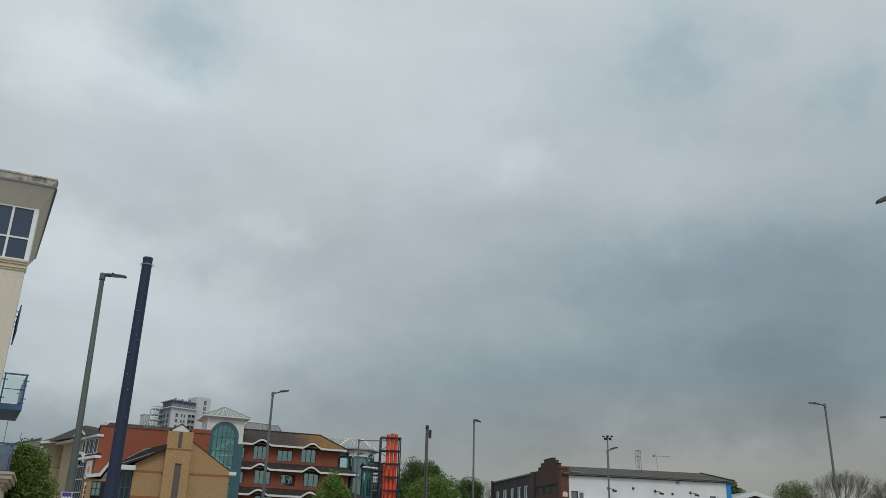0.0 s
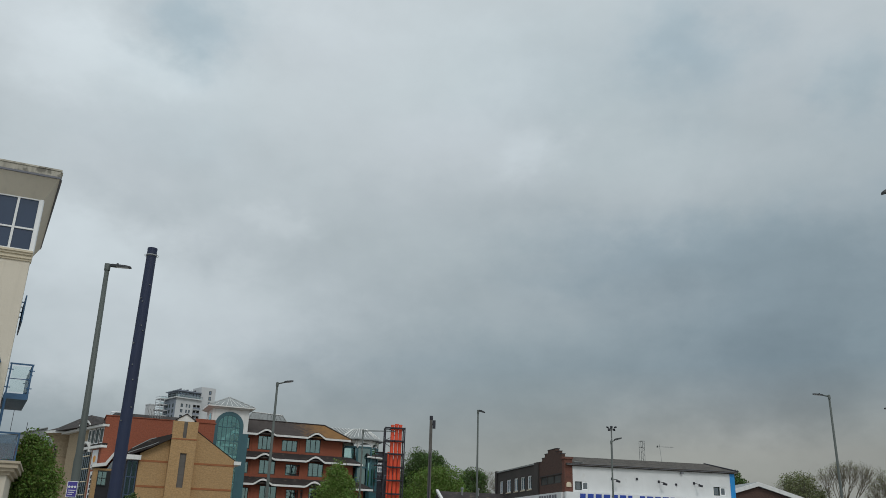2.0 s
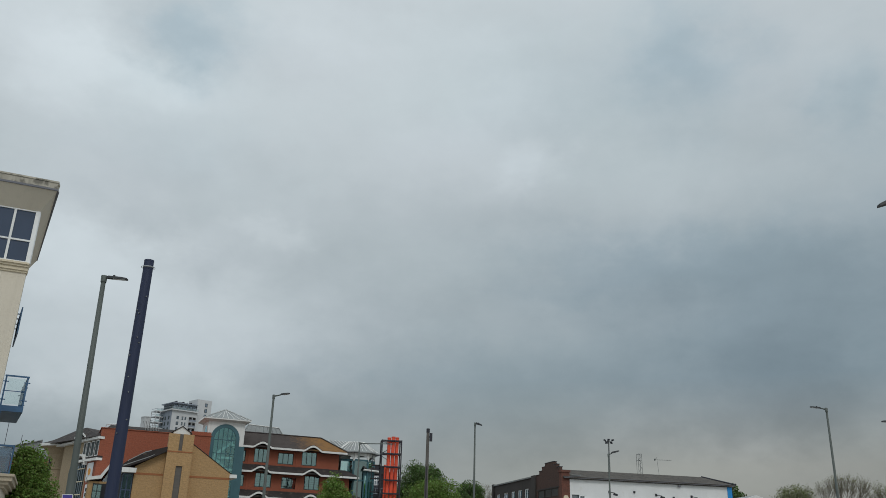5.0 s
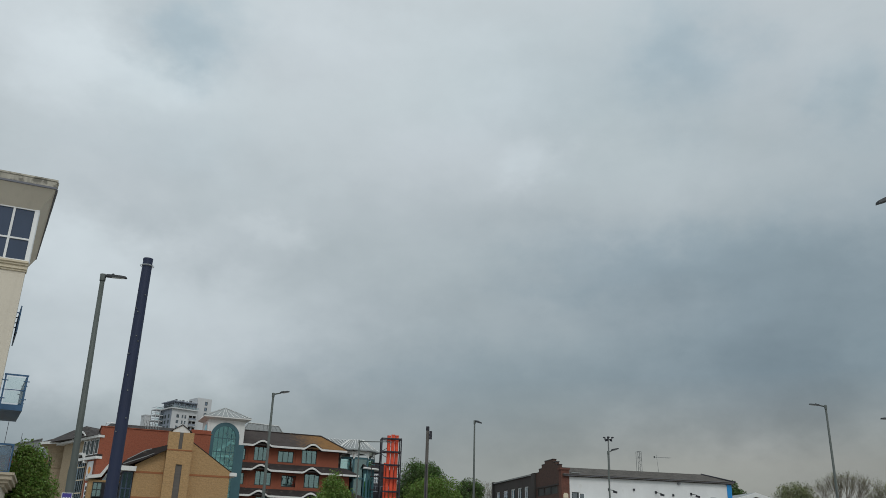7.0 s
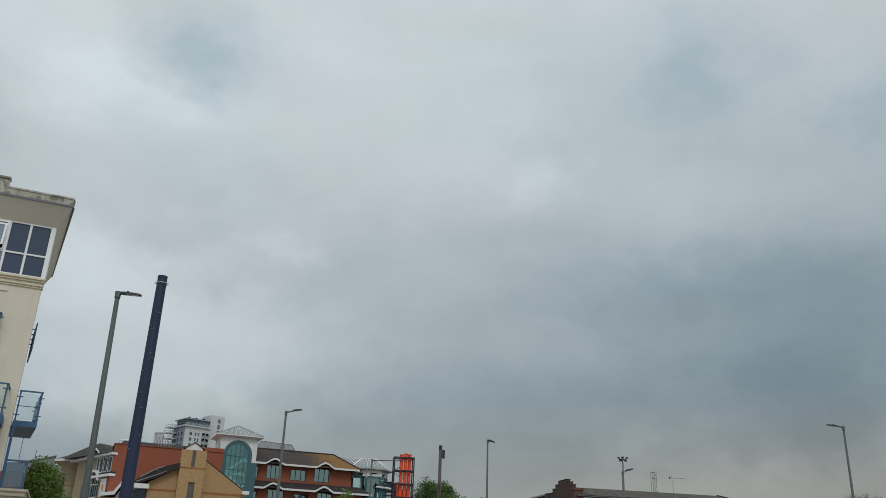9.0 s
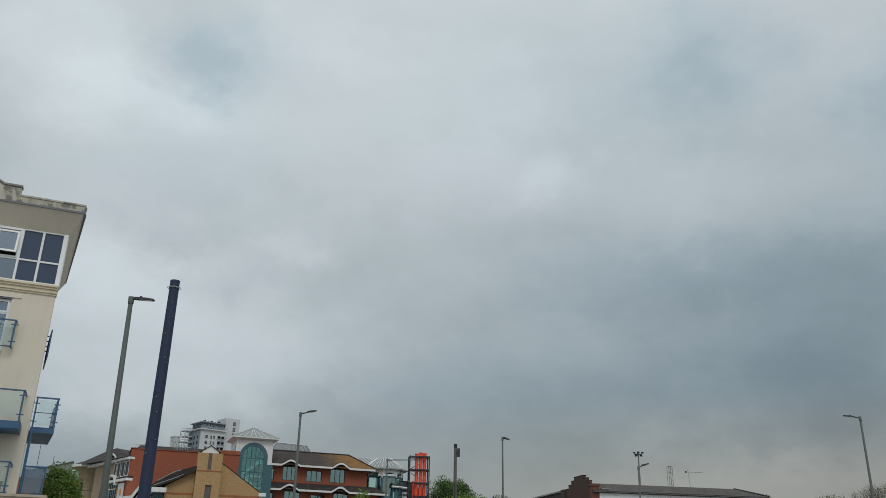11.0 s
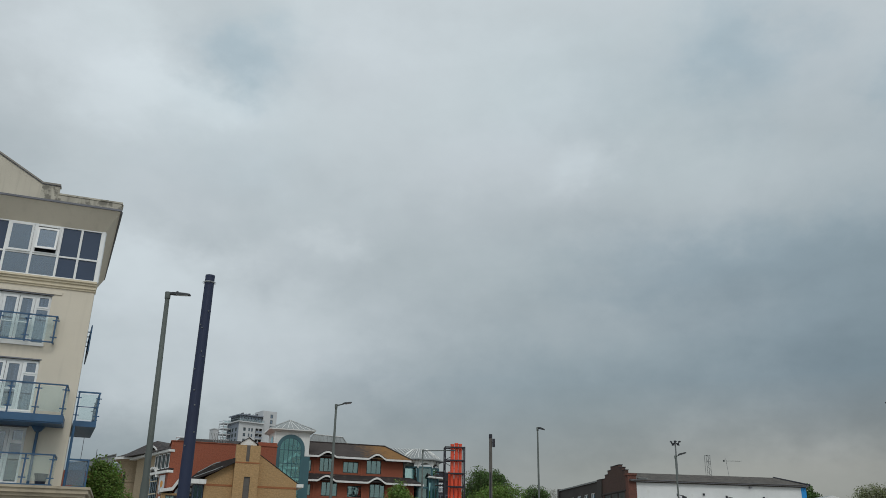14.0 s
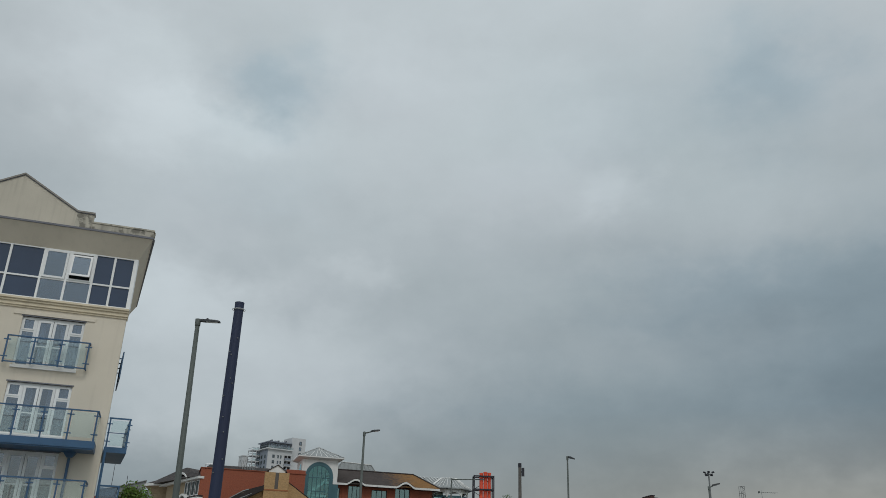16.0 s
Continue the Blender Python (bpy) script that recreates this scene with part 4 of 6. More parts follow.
def offices():
    b = thing("brick_offices", rot(-22.95, 97.33, 23.7), "red and yellow brick offices with brown roofs and white arched eaves", "office building")
    # main wing, three lapped storeys over a ground floor
    arches = [(2.45, 1.15, 0.55), (8.5, 1.15, 0.55)]
    levels = [(12.60, 9.9, 12.0, 0.0), (9.84, 7.1, 13.4, -0.25), (6.98, 4.2, 14.8, -0.5), (4.12, 0.0, 15.4, -0.75)]
    wins = {0: [(-0.4, 0.75, 0), (1.72, 3.32, 0), (4.55, 6.42, 0), (7.42, 9.25, 0)],
            1: [(-0.4, 0.8, 1), (2.05, 3.95, 1), (5.15, 7.0, 1), (7.85, 9.72, 1), (10.65, 12.4, 0)],
            2: [(-0.4, 1.3, 0), (2.3, 4.3, 0), (5.4, 7.4, 0), (8.1, 10.1, 0), (11.0, 12.8, 0)],
            3: [(0.5, 3.0, 0), (4.2, 7.0, 0), (8.4, 11.0, 0)]}
    for k, (zt, zb, xr, y) in enumerate(levels):
        hs = []
        for x0, x1, bl in wins[k]:
            arched = k < 3 and any(abs((x0 + x1) / 2 - c) < 1.0 for c, _, _ in arches)
            top = zt - 0.36 + (0.32 if arched else 0.0)
            hs.append((x0, x1, top - (1.6 if arched else 1.3), top, bl))
        part("wall", wall_cells(Geo(), -1.5, xr, y, y + 0.35, zb, zt, [h[:4] for h in hs]), M_RED, b)
        part("wall", Geo().box(xr - 0.35, xr, y + 0.352, 10, zb, zt), M_RED, b)
        part("floor_slab", Geo().box(-1.5, xr - 0.4, y + 0.36, 9.5, zb - 0.1, zb + 0.1).box(-1.5, xr - 0.4, 4.0, 4.2, zb + 0.1, zt), M_ROOM, b)
        for x0, x1, z0, z1, bl in hs:
            office_window(b, x0, x1, z0, z1, y + 0.08, (0.33, 0.67) if x1 - x0 > 1.5 else (0.5,), bl)
        if k < 3:
            for px in (1.15, 6.95 if k else 6.8):
                part("pilaster", Geo().box(px - 0.12, px + 0.12, y - 0.06, y - 0.001, zb, zt - 0.3), M_RED, b)
            x1 = (12.75, 14.35, 15.75)[k]
            yf = y - 0.85
            low = arch_line(-1.4, x1, zt - 0.12, arches)
            part("eaves_board", Geo().strip(low, [(x, z + 0.22) for x, z in low], yf - 0.08, yf), M_WHITE, b)
            # near-black soffit: the shade under the eaves is put into its colour
            part("soffit", Geo().strip([(x, z + 0.02) for x, z in low], [(x, z + 0.07) for x, z in low], yf, y - 0.001), M_DARK, b)
            part("eaves_return", Geo().box(x1 - 0.06, x1, yf, 8, zt - 0.12, zt + 0.15), M_WHITE, b)
            # eyelid humps where the tiles ride over the arches
            for c, h, r in arches:
                g = Geo()
                n = 12
                pts = [(x, z + 0.27) for x, z in arch_line(c - h, c + h, zt - 0.12, [(c, h, r)], n)]
                for (xa, za), (xb, zb2) in zip(pts, pts[1:]):
                    ya = yf + 0.05 + (za - zt - 0.15) * 2.2
                    yb = yf + 0.05 + (zb2 - zt - 0.15) * 2.2
                    g.add([(xa, yf - 0.06, za), (xb, yf - 0.06, zb2), (xb, yb + 0.7, zb2 + 0.05), (xa, ya + 0.7, za + 0.05)], [(0, 1, 2, 3)])
                part("eyelid", g, M_TILE, b)
        if k in (1, 2):
            z0, ztop = zt + 0.12, zt + 0.88
            x1 = (0, 14.35, 15.75)[k]
            tile_slope(b, (-1.4, y - 0.9, z0), (x1, y - 0.9, z0), (x1 - 1.4, y + 0.24, ztop), (-1.4, y + 0.24, ztop), 5, M_TILE, name="skirt_roof")
            tile_slope(b, (x1, y - 0.9, z0), (x1, 8, z0), (x1 - 1.4, 8, ztop), (x1 - 1.4, y + 0.24, ztop), 5, M_TILE, name="skirt_roof")
    # hipped main roof, mossy towards its end
    tile_slope(b, (-1.4, -0.9, 12.72), (12.8, -0.9, 12.72), (10.7, 4.0, 14.78), (-1.4, 4.0, 14.78), 12, M_MOSS)
    tile_slope(b, (12.8, -0.9, 12.72), (12.8, 8.9, 12.72), (10.7, 4.02, 14.78), (10.7, 4.0, 14.78), 12, M_MOSS)
    tile_slope(b, (12.8, 8.9, 12.72), (-1.4, 8.9, 12.72), (-1.4, 4.0, 14.78), (10.7, 4.0, 14.78), 8, M_TILE)
    part("ridge", Geo().tube((-1.4, 4.0, 14.82), (10.7, 4.0, 14.82), 0.1, n=6).tube((10.7, 4.0, 14.82), (12.8, -0.9, 12.76), 0.09, n=6), M_TILE, b)
    # ribbed rooflight behind the ridge, hipped at both ends
    v = [(1.0, 6.0, 14.4), (6.8, 6.0, 14.4), (6.8, 9.0, 14.4), (1.0, 9.0, 14.4), (2.05, 7.0, 16.15), (5.9, 7.0, 16.0), (5.9, 8.0, 16.0), (2.05, 8.0, 16.15)]
    sk = part("rooflight", Geo().add(v, [(4, 5, 6, 7), (0, 1, 5, 4), (1, 2, 6, 5), (2, 3, 7, 6), (3, 0, 4, 7)]), M_ROOFLIGHT, b, "pale ribbed rooflight")
    for i in range(9):
        q = i / 8
        lo, hi = (1.0 + 5.8 * q, 5.97, 14.43), (2.05 + 3.85 * q, 6.97, 16.18 - 0.15 * q)
        part("rib", Geo().tube(lo, hi, 0.035 if i % 4 else 0.06, n=5), M_METAL_ROOF, sk)
    part("rib", Geo().tube((2.05, 6.97, 16.18), (5.9, 6.97, 16.03), 0.06, n=5), M_WHITE, sk)
    # stair tower with a tall arched glass front
    x0, x1, y0, y1 = -4.1, 0.05, -1.6, 2.4
    xc, hw = (x0 + x1) / 2 - 0.05, 1.62
    zs = 13.15
    part("tower_wall", wall_cells(Geo(), x0 + 0.12, x1 + 0.15, y0 + 0.02, y0 + 0.3, 0, 12.398, [(xc - hw, xc + hw, 1.0, 12.398)]), M_TEAL, b)
    arch = [(xc + hw * math.cos(math.pi * (1 - i / 18)), zs + hw * math.sin(math.pi * (1 - i / 18))) for i in range(19)]
    head = wall_cells(Geo(), x0, x1, y0, y0 + 0.3, 12.4, 15.0, [(xc - hw, xc + hw, 12.4, 15.0)])
    part("tower_head", head.strip(arch, [(x, 15.0) for x, _ in arch], y0, y0 + 0.3), M_WHITE, b)
    part("tower_side", Geo().box(x0, x0 + 0.3, y0 + 0.302, y1, 0, 15.0).box(x1 - 0.3, x1, y0 + 0.302, y1, 0, 15.0).box(x0, x1, y1, y1 + 0.2, 0, 15.0), M_WHITE, b)
    inn = [(xc + (hw - 0.42) * math.cos(math.pi * (1 - i / 18)), zs + (hw - 0.42) * math.sin(math.pi * (1 - i / 18))) for i in range(19)]
    fr = Geo().strip(inn, arch, y0 - 0.05, y0 + 0.12)
    fr.box(xc - hw, xc - hw + 0.42, y0 - 0.05, y0 + 0.12, 1.0, zs).box(xc + hw - 0.42, xc + hw, y0 - 0.05, y0 + 0.12, 1.0, zs)
    tw = part("glass_front", fr, M_TEAL, b, "teal framed arched glass front")
    r = hw - 0.42
    for u in (-0.62, -0.2, 0.2, 0.62):
        h = math.sqrt(max(0, 1 - u * u)) * r
        part("mullion", Geo().box(xc + u * r - 0.035, xc + u * r + 0.035, y0 - 0.02, y0 + 0.08, 1.0, zs + h), M_TEAL, tw)
    for i in range(8):
        z = 2.5 + 1.5 * i
        part("transom", Geo().box(xc - r, xc + r, y0 - 0.01, y0 + 0.07, z - 0.04, z + 0.04), M_TEAL, tw)
    pg = Geo().box(xc - r, xc + r, y0 + 0.03, y0 + 0.04, 1.0, zs)
    pg.prism([(xc + r, zs)] + [(xc + r * math.cos(math.pi * i / 18), zs + r * math.sin(math.pi * i / 18)) for i in range(1, 18)] + [(xc - r, zs)], y0 + 0.03, y0 + 0.04)
    part("pane", pg, M_WIN_STAIR, tw).visible_shadow = False
    for i in range(6):
        z = 2.4 + 1.75 * i
        s = 1 if i % 2 else -1
        part("stair_flight", Geo().strip([(xc - s * r * 0.8, z), (xc + s * r * 0.8, z + 1.5)] if s > 0 else [(xc + s * r * 0.8, z + 1.5), (xc - s * r * 0.8, z)],
                                         [(xc - s * r * 0.8, z + 0.35), (xc + s * r * 0.8, z + 1.85)] if s > 0 else [(xc + s * r * 0.8, z + 1.85), (xc - s * r * 0.8, z + 0.35)], y0 + 0.5, y0 + 0.9), M_WHITE, b)
        part("landing", Geo().box(xc - r * 0.95, xc + r * 0.95, y0 + 0.95, y0 + 2.2, z - 0.12, z + 0.1), M_WHITE, b)
    part("side_arch", Geo().prism([(-1.0, 13.2), (0.6, 13.2)] + [(-0.2 + 0.8 * math.cos(math.pi * i / 10), 13.9 + 0.7 * math.sin(math.pi * i / 10)) for i in range(11)], x0 - 0.03, x0 - 0.002, axis="x"), M_WIN_TEAL, b)
    g = Geo().box(x0 - 0.6, x1 + 0.55, y0 - 0.6, y1 + 0.55, 15.2, 15.32)
    g.add([(x0, y0, 15.002), (x1, y0, 15.002), (x1, y1, 15.002), (x0, y1, 15.002), (x0 - 0.55, y0 - 0.55, 15.2), (x1 + 0.5, y0 - 0.55, 15.2), (x1 + 0.5, y1 + 0.5, 15.2), (x0 - 0.55, y1 + 0.5, 15.2)],
          [(0, 1, 5, 4), (1, 2, 6, 5), (2, 3, 7, 6), (3, 0, 4, 7)])
    part("tower_cornice", g, M_WHITE, b)
    ax, ay, az = xc, (y0 + y1) / 2, 16.7
    ring = [(x0 - 0.6, y0 - 0.6), (x1 + 0.55, y0 - 0.6), (x1 + 0.55, y1 + 0.55), (x0 - 0.6, y1 + 0.55)]
    g = Geo().add([(p, q, 15.32) for p, q in ring] + [(ax, ay, az)], [(0, 1, 4), (1, 2, 4), (2, 3, 4), (3, 0, 4)])
    pr = part("pyramid_roof", g, M_METAL_ROOF, b, "pale ribbed metal pyramid roof")
    for k in range(4):
        p, q = Vector((*ring[k], 15.34)), Vector((*ring[(k + 1) % 4], 15.34))
        for i in range(0, 9):
            s = p.lerp(q, i / 8)
            t = s.lerp(Vector((ax, ay, az + 0.02)), 1 - abs(i / 4 - 1)) if i not in (0, 8) else Vector((ax, ay, az + 0.02))
            if i in (0, 8):
                t = Vector((ax, ay, az + 0.02))
            part("seam", Geo().tube(s, t, 0.035, n=4), M_WHITE, pr)
    # glazed corner bay with ribbed metal roofs
    bx, by = 14.95, 2.6
    R = 2.35
    def ringpt(rad, i, z):
        a = radians(-112 + 45 * i)
        return (bx + rad * math.cos(a), by + rad * math.sin(a), z)
    for z0, z1 in ((0.0, 4.0), (4.2, 6.8), (7.0, 9.6), (9.8, 12.0)):
        for i in range(-2, 3):
            p, q = ringpt(R, i, z0), ringpt(R, i + 1, z0)
            g = Geo().add([p, q, (q[0], q[1], z1), (p[0], p[1], z1)], [(0, 1, 2, 3)])
            part("glass_panel", g, M_WIN_TEAL, b).visible_shadow = False
            part("column", Geo().tube((p[0], p[1], z0), (p[0], p[1], z1 + 0.2), 0.13, n=8), M_TEAL, b)
        band = Geo()
        for i in range(-2, 3):
            p, q, u, v = ringpt(R + 0.1, i, z1), ringpt(R + 0.1, i + 1, z1), ringpt(R - 0.5, i + 1, z1), ringpt(R - 0.5, i, z1)
            lo = [p, q, u, v]
            band.add(lo + [(a, c, z1 + 0.2) for a, c, _ in lo], [(3, 2, 1, 0), (4, 5, 6, 7), (0, 1, 5, 4), (1, 2, 6, 5), (2, 3, 7, 6), (3, 0, 4, 7)])
        part("spandrel", band, M_TEAL, b)
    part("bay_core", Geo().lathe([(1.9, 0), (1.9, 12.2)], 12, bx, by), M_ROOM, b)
    for i in range(-2, 3):
        p, q = Vector(ringpt(R + 0.12, i, 12.0)), Vector(ringpt(R + 0.12, i + 1, 12.0))
        n = 12
        vs, fs = [], []
        for k in range(n + 1):
            s = k / n
            c = p.lerp(q, s)
            h = math.sqrt(max(0.0, 1 - (2 * s - 1) ** 2)) * 0.65 if 0.04 < s < 0.96 else 0.0
            vs += [(c.x, c.y, 11.95 + h), (c.x, c.y, 12.95)]
        fs = [(2 * k, 2 * k + 2, 2 * k + 3, 2 * k + 1) for k in range(n)]
        ob = part("arched_spandrel", Geo().add(vs, fs), M_WHITE, b)
        so = ob.modifiers.new("thick", "SOLIDIFY")
        so.thickness = 0.12
    rf = Geo().lathe([(R + 0.75, 12.95), (R + 0.75, 13.08), (R + 0.5, 13.15), (1.0, 14.45), (0.0, 14.55)], 8, bx, by, radians(-112), radians(248))
    rr = part("bay_roof", rf, M_METAL_ROOF, b, "pale ribbed metal roof")
    for i in range(32):
        a = radians(-112 + 11.25 * i)
        k = math.cos(math.pi / 8) / math.cos((i % 4) * math.pi / 16 - (math.pi / 8))
        part("seam", Geo().tube((bx + (R + 0.5) * k * math.cos(a), by + (R + 0.5) * k * math.sin(a), 13.2), (bx + 1.0 * k * math.cos(a), by + 1.0 * k * math.sin(a), 14.5), 0.035, n=4), M_WHITE, rr)
    tile_slope(b, (11.2, 1.2, 13.0), (15.6, 0.4, 12.9), (14.6, 5.0, 14.75), (11.0, 5.0, 14.75), 1, M_METAL_ROOF, name="link_roof")
    for i in range(9):
        s = i / 8
        part("seam", Geo().tube((11.2 + 4.4 * s, 1.2 - 0.8 * s, 13.08 - 0.1 * s), (11.0 + 3.6 * s, 5.0, 14.82), 0.035, n=4), M_WHITE, b)
    for x0, x1, z0, z1 in ((12.5, 14.45, 10.7, 12.0), (13.3, 15.0, 8.1, 9.4)):
        window(b, x0, x1, z0, z1, 0.9, (0.5,), (), M_TEAL, M_WIN_SKY, 0.07, name="corner_window")
    part("bay_canopy", Geo().add([(15.2, -0.2, 11.0), (17.6, 0.9, 11.0), (17.0, 1.6, 11.55), (15.3, 0.5, 11.55)], [(0, 1, 2, 3)]), M_TILE, b)
    part("canopy_edge", Geo().tube((15.2, -0.22, 10.93), (17.62, 0.89, 10.93), 0.12, n=6), M_WHITE, b)
    part("canopy_wall", Geo().add([(15.3, 0.2, 0.0), (16.75, 0.9, 0.0), (16.75, 0.9, 10.9), (15.3, 0.2, 10.9)], [(0, 1, 2, 3)]), M_TEAL, b)
    for i in range(3):
        q = 0.15 + 0.3 * i
        part("pane", Geo().add([(15.3 + 1.45 * q, 0.18 + 0.7 * q, 7.6), (15.3 + 1.45 * (q + 0.22), 0.18 + 0.7 * (q + 0.22), 7.6), (15.3 + 1.45 * (q + 0.22), 0.18 + 0.7 * (q + 0.22), 10.3), (15.3 + 1.45 * q, 0.18 + 0.7 * q, 10.3)], [(0, 1, 2, 3)]), M_WIN_STAIR, b)
    part("corner_recess", Geo().box(12.05, 14.0, 1.8, 2.0, 0, 12.6), M_BLIND, b)
    # yellow brick wing with a gable and a pilaster
    V = -14.0
    gab = [(-12.1, 0), (-3.25, 0), (-3.25, 8.35), (-7.2, 10.92), (-9.5, 10.0), (-12.1, 8.5)]
    part("yellow_gable", Geo().prism(gab, V, V + 0.35), M_YELLOW, b, "yellow brick gable wall")
    part("yellow_side", Geo().box(-12.1, -11.75, V + 0.352, -6.3, 0, 8.2).box(-3.6, -3.25, V + 0.352, -1.7, 0, 8.2), M_YELLOW, b)
    part("pilaster", wall_cells(Geo(), -9.5, -7.15, V - 0.55, V - 0.001, 0, 11.72, [(-8.52, -7.92, 5.55, 8.72), (-8.5, -8.16, 10.15, 11.72)]), M_YELLOW, b)
    part("louvre", Geo().box(-8.52, -7.92, V - 0.42, V - 0.36, 5.55, 8.72), M_LOUVRE, b, "grey-brown louvred panel")
    for i in range(20):
        part("slat", Geo().box(-8.52, -7.92, V - 0.428, V - 0.421, 5.58 + 0.156 * i, 5.70 + 0.156 * i), M_LOUVRE, b)
    part("slot_panel", Geo().box(-8.5, -8.16, V - 0.45, V - 0.40, 10.15, 11.72), M_LOUVRE, b)
    part("pilaster_cap", Geo().prism([(-9.1, 11.725), (-7.5, 11.725), (-7.5, 11.95), (-8.3, 12.48), (-9.1, 11.95)], V + 0.1, V + 1.5), M_WHITE, b, "white gabled cap")
    part("cap_roof", Geo().strip([(-9.3, 11.84), (-8.3, 12.5), (-7.3, 11.84)], [(-9.3, 11.90), (-8.3, 12.57), (-7.3, 11.90)], V + 0.0, V + 1.7), M_TILE, b)
    for z in (7.86, 5.55, 2.9):
        part("brick_band", Geo().box(-12.1, -9.5, V - 0.03, V - 0.001, z - 0.09, z + 0.09), M_ORANGE_BAND, b)
        part("brick_band", Geo().box(-7.15, -3.25, V - 0.03, V - 0.001, z - 0.09, z + 0.09), M_ORANGE_BAND, b)
    part("brick_band", Geo().box(-9.5, -7.15, V - 0.58, V - 0.551, 9.98, 10.10), M_ORANGE_BAND, b)
    part("verge_roof", Geo().strip([(-7.15, 10.93), (-3.0, 8.22)], [(-7.15, 10.98), (-2.97, 8.27)], V - 0.04, -2.0), M_TILE, b)
    part("verge_roof", Geo().strip([(-13.41, 8.2), (-12.9, 8.34), (-11.45, 8.95), (-9.5, 10.0)], [(-13.41, 8.45), (-12.9, 8.9), (-11.45, 9.81), (-9.5, 10.45)], V - 0.6, -6.3), M_TILE, b)
    part("flashing", Geo().strip([(-13.2, 8.42), (-11.3, 9.22), (-10.6, 9.58)], [(-13.2, 8.50), (-11.3, 9.30), (-10.6, 9.63)], V - 0.63, V - 0.601), M_METAL_ROOF, b)
    part("flashing", Geo().strip([(-12.9, 8.85), (-11.45, 9.76), (-10.9, 9.95)], [(-12.9, 8.93), (-11.45, 9.84), (-10.9, 10.02)], V - 0.62, V - 0.601), M_METAL_ROOF, b)
    part("eaves_box", Geo().box(-13.41, -12.0, V - 0.62, V + 3.0, 7.88, 8.30), M_WHITE, b)
    part("eaves_box", Geo().box(-3.3, -2.62, V - 0.3, V + 3.0, 7.95, 8.28), M_WHITE, b)
    window(b, -13.1, -12.15, 3.4, 7.85, V + 0.25, (0.5,), (0.3, 0.66), M_SPANDREL, M_WIN_NAVY, 0.10)
    # dark slabs behind the bay glass, in place of an unlit inside
    part("bay_side", Geo().box(-13.1, -12.12, V + 0.5, V + 2.5, 0, 7.85).box(-13.1, -12.15, V + 0.2, V + 0.5, 0, 3.4), M_DARK, b)
    # red brick upper block behind it
    part("red_block", Geo().box(-15.3, -4.3, -6.0, 2.0, 0, 12.72), M_RED, b)
    part("block_coping", Geo().box(-15.4, -4.2, -6.08, 2.1, 12.72, 12.80), M_RED, b)
    part("raised_block", Geo().box(-6.3, -4.25, -5.6, 1.8, 12.8, 13.2), M_RED, b)
    tile_slope(b, (-14.9, -5.2, 12.82), (-6.6, -5.2, 12.82), (-6.8, -3.2, 13.45), (-14.4, -3.2, 13.45), 4, M_TILE, name="low_roof")
    for i in range(5):
        part("guard_rail", Geo().tube((-10.9 + 0.28 * i, -4.6, 12.9), (-11.3 + 0.28 * i, -4.3, 14.0), 0.035, n=5).tube((-10.7 + 0.28 * i, -4.7, 12.85), (-10.9 + 0.28 * i, -4.6, 13.4), 0.03, n=5), M_LAMP_PALE, b)
    part("roof_hoop", Geo().tube((-15.0, -5.0, 12.8), (-14.9, -5.0, 13.25), 0.04, n=6).tube((-14.9, -5.0, 13.25), (-13.9, -5.0, 13.35), 0.04, n=6).tube((-13.9, -5.0, 13.35), (-13.8, -5.0, 12.8), 0.04, n=6), M_GALV, b)
    # buff wing running back from the red block, with dormer, banner and arched window
    A = radians(108.36)
    ex, ey = math.cos(A), math.sin(A)
    def wp(s, o, z):
        """s along the wing from its near corner, o outwards."""
        return (-15.13 + ex * s - ey * o, -6.0 + ey * s + ex * o, z)
    def wbox(s0, s1, o0, o1, z0, z1):
        c = [wp(s, o, z) for z in (z0, z1) for s, o in ((s0, o0), (s1, o0), (s1, o1), (s0, o1))]
        return Geo().add(c, [(0, 3, 2, 1), (4, 5, 6, 7), (0, 1, 5, 4), (1, 2, 6, 5), (2, 3, 7, 6), (3, 0, 4, 7)])
    part("buff_wall", wbox(3.0, 10.8, -3.0, -0.02, 0, 11.7), M_BEIGE, b)
    part("buff_wall", wbox(0.0, 3.0, -3.0, 0.0, 0, 9.5), M_RED, b)
    part("upper_wall", wbox(0.0, 3.0, -3.0, -0.3, 9.5, 11.7), M_RED, b)
    part("eaves_board", wbox(-0.1, 12.5, -0.2, 0.45, 11.62, 11.86), M_WHITE, b)
    part("eaves_board", wbox(-0.1, 5.2, -0.3, 0.35, 9.5, 9.75), M_WHITE, b)
    part("skirt_roof", wbox(-0.1, 5.0, -0.31, 0.2, 9.752, 9.95), M_TILE, b)
    for s0, s1 in ((0.5, 1.4), (1.7, 2.6), (2.9, 3.8), (4.0, 4.7)):
        # flat dark slab painted as the shade inside the window
        part("window_recess", wbox(s0, s1, -0.02, 0.02, 10.0, 11.55), M_DARK, b)
        g = Geo()
        for q in (wbox(s0, s0 + 0.06, 0.021, 0.06, 10.0, 11.55), wbox(s1 - 0.06, s1, 0.021, 0.06, 10.0, 11.55), wbox(s0 + 0.06, s1 - 0.06, 0.021, 0.06, 10.0, 10.08), wbox(s0 + 0.06, s1 - 0.06, 0.021, 0.06, 11.47, 11.55)):
            g.add(q.v, q.f)
        fr = part("window", g, M_PVC, b)
        part("pane", wbox(s0 + 0.04, s1 - 0.04, 0.03, 0.035, 10.06, 11.49), M_FRAME, fr)
    dm = []
    for i in range(13):
        t = i / 12
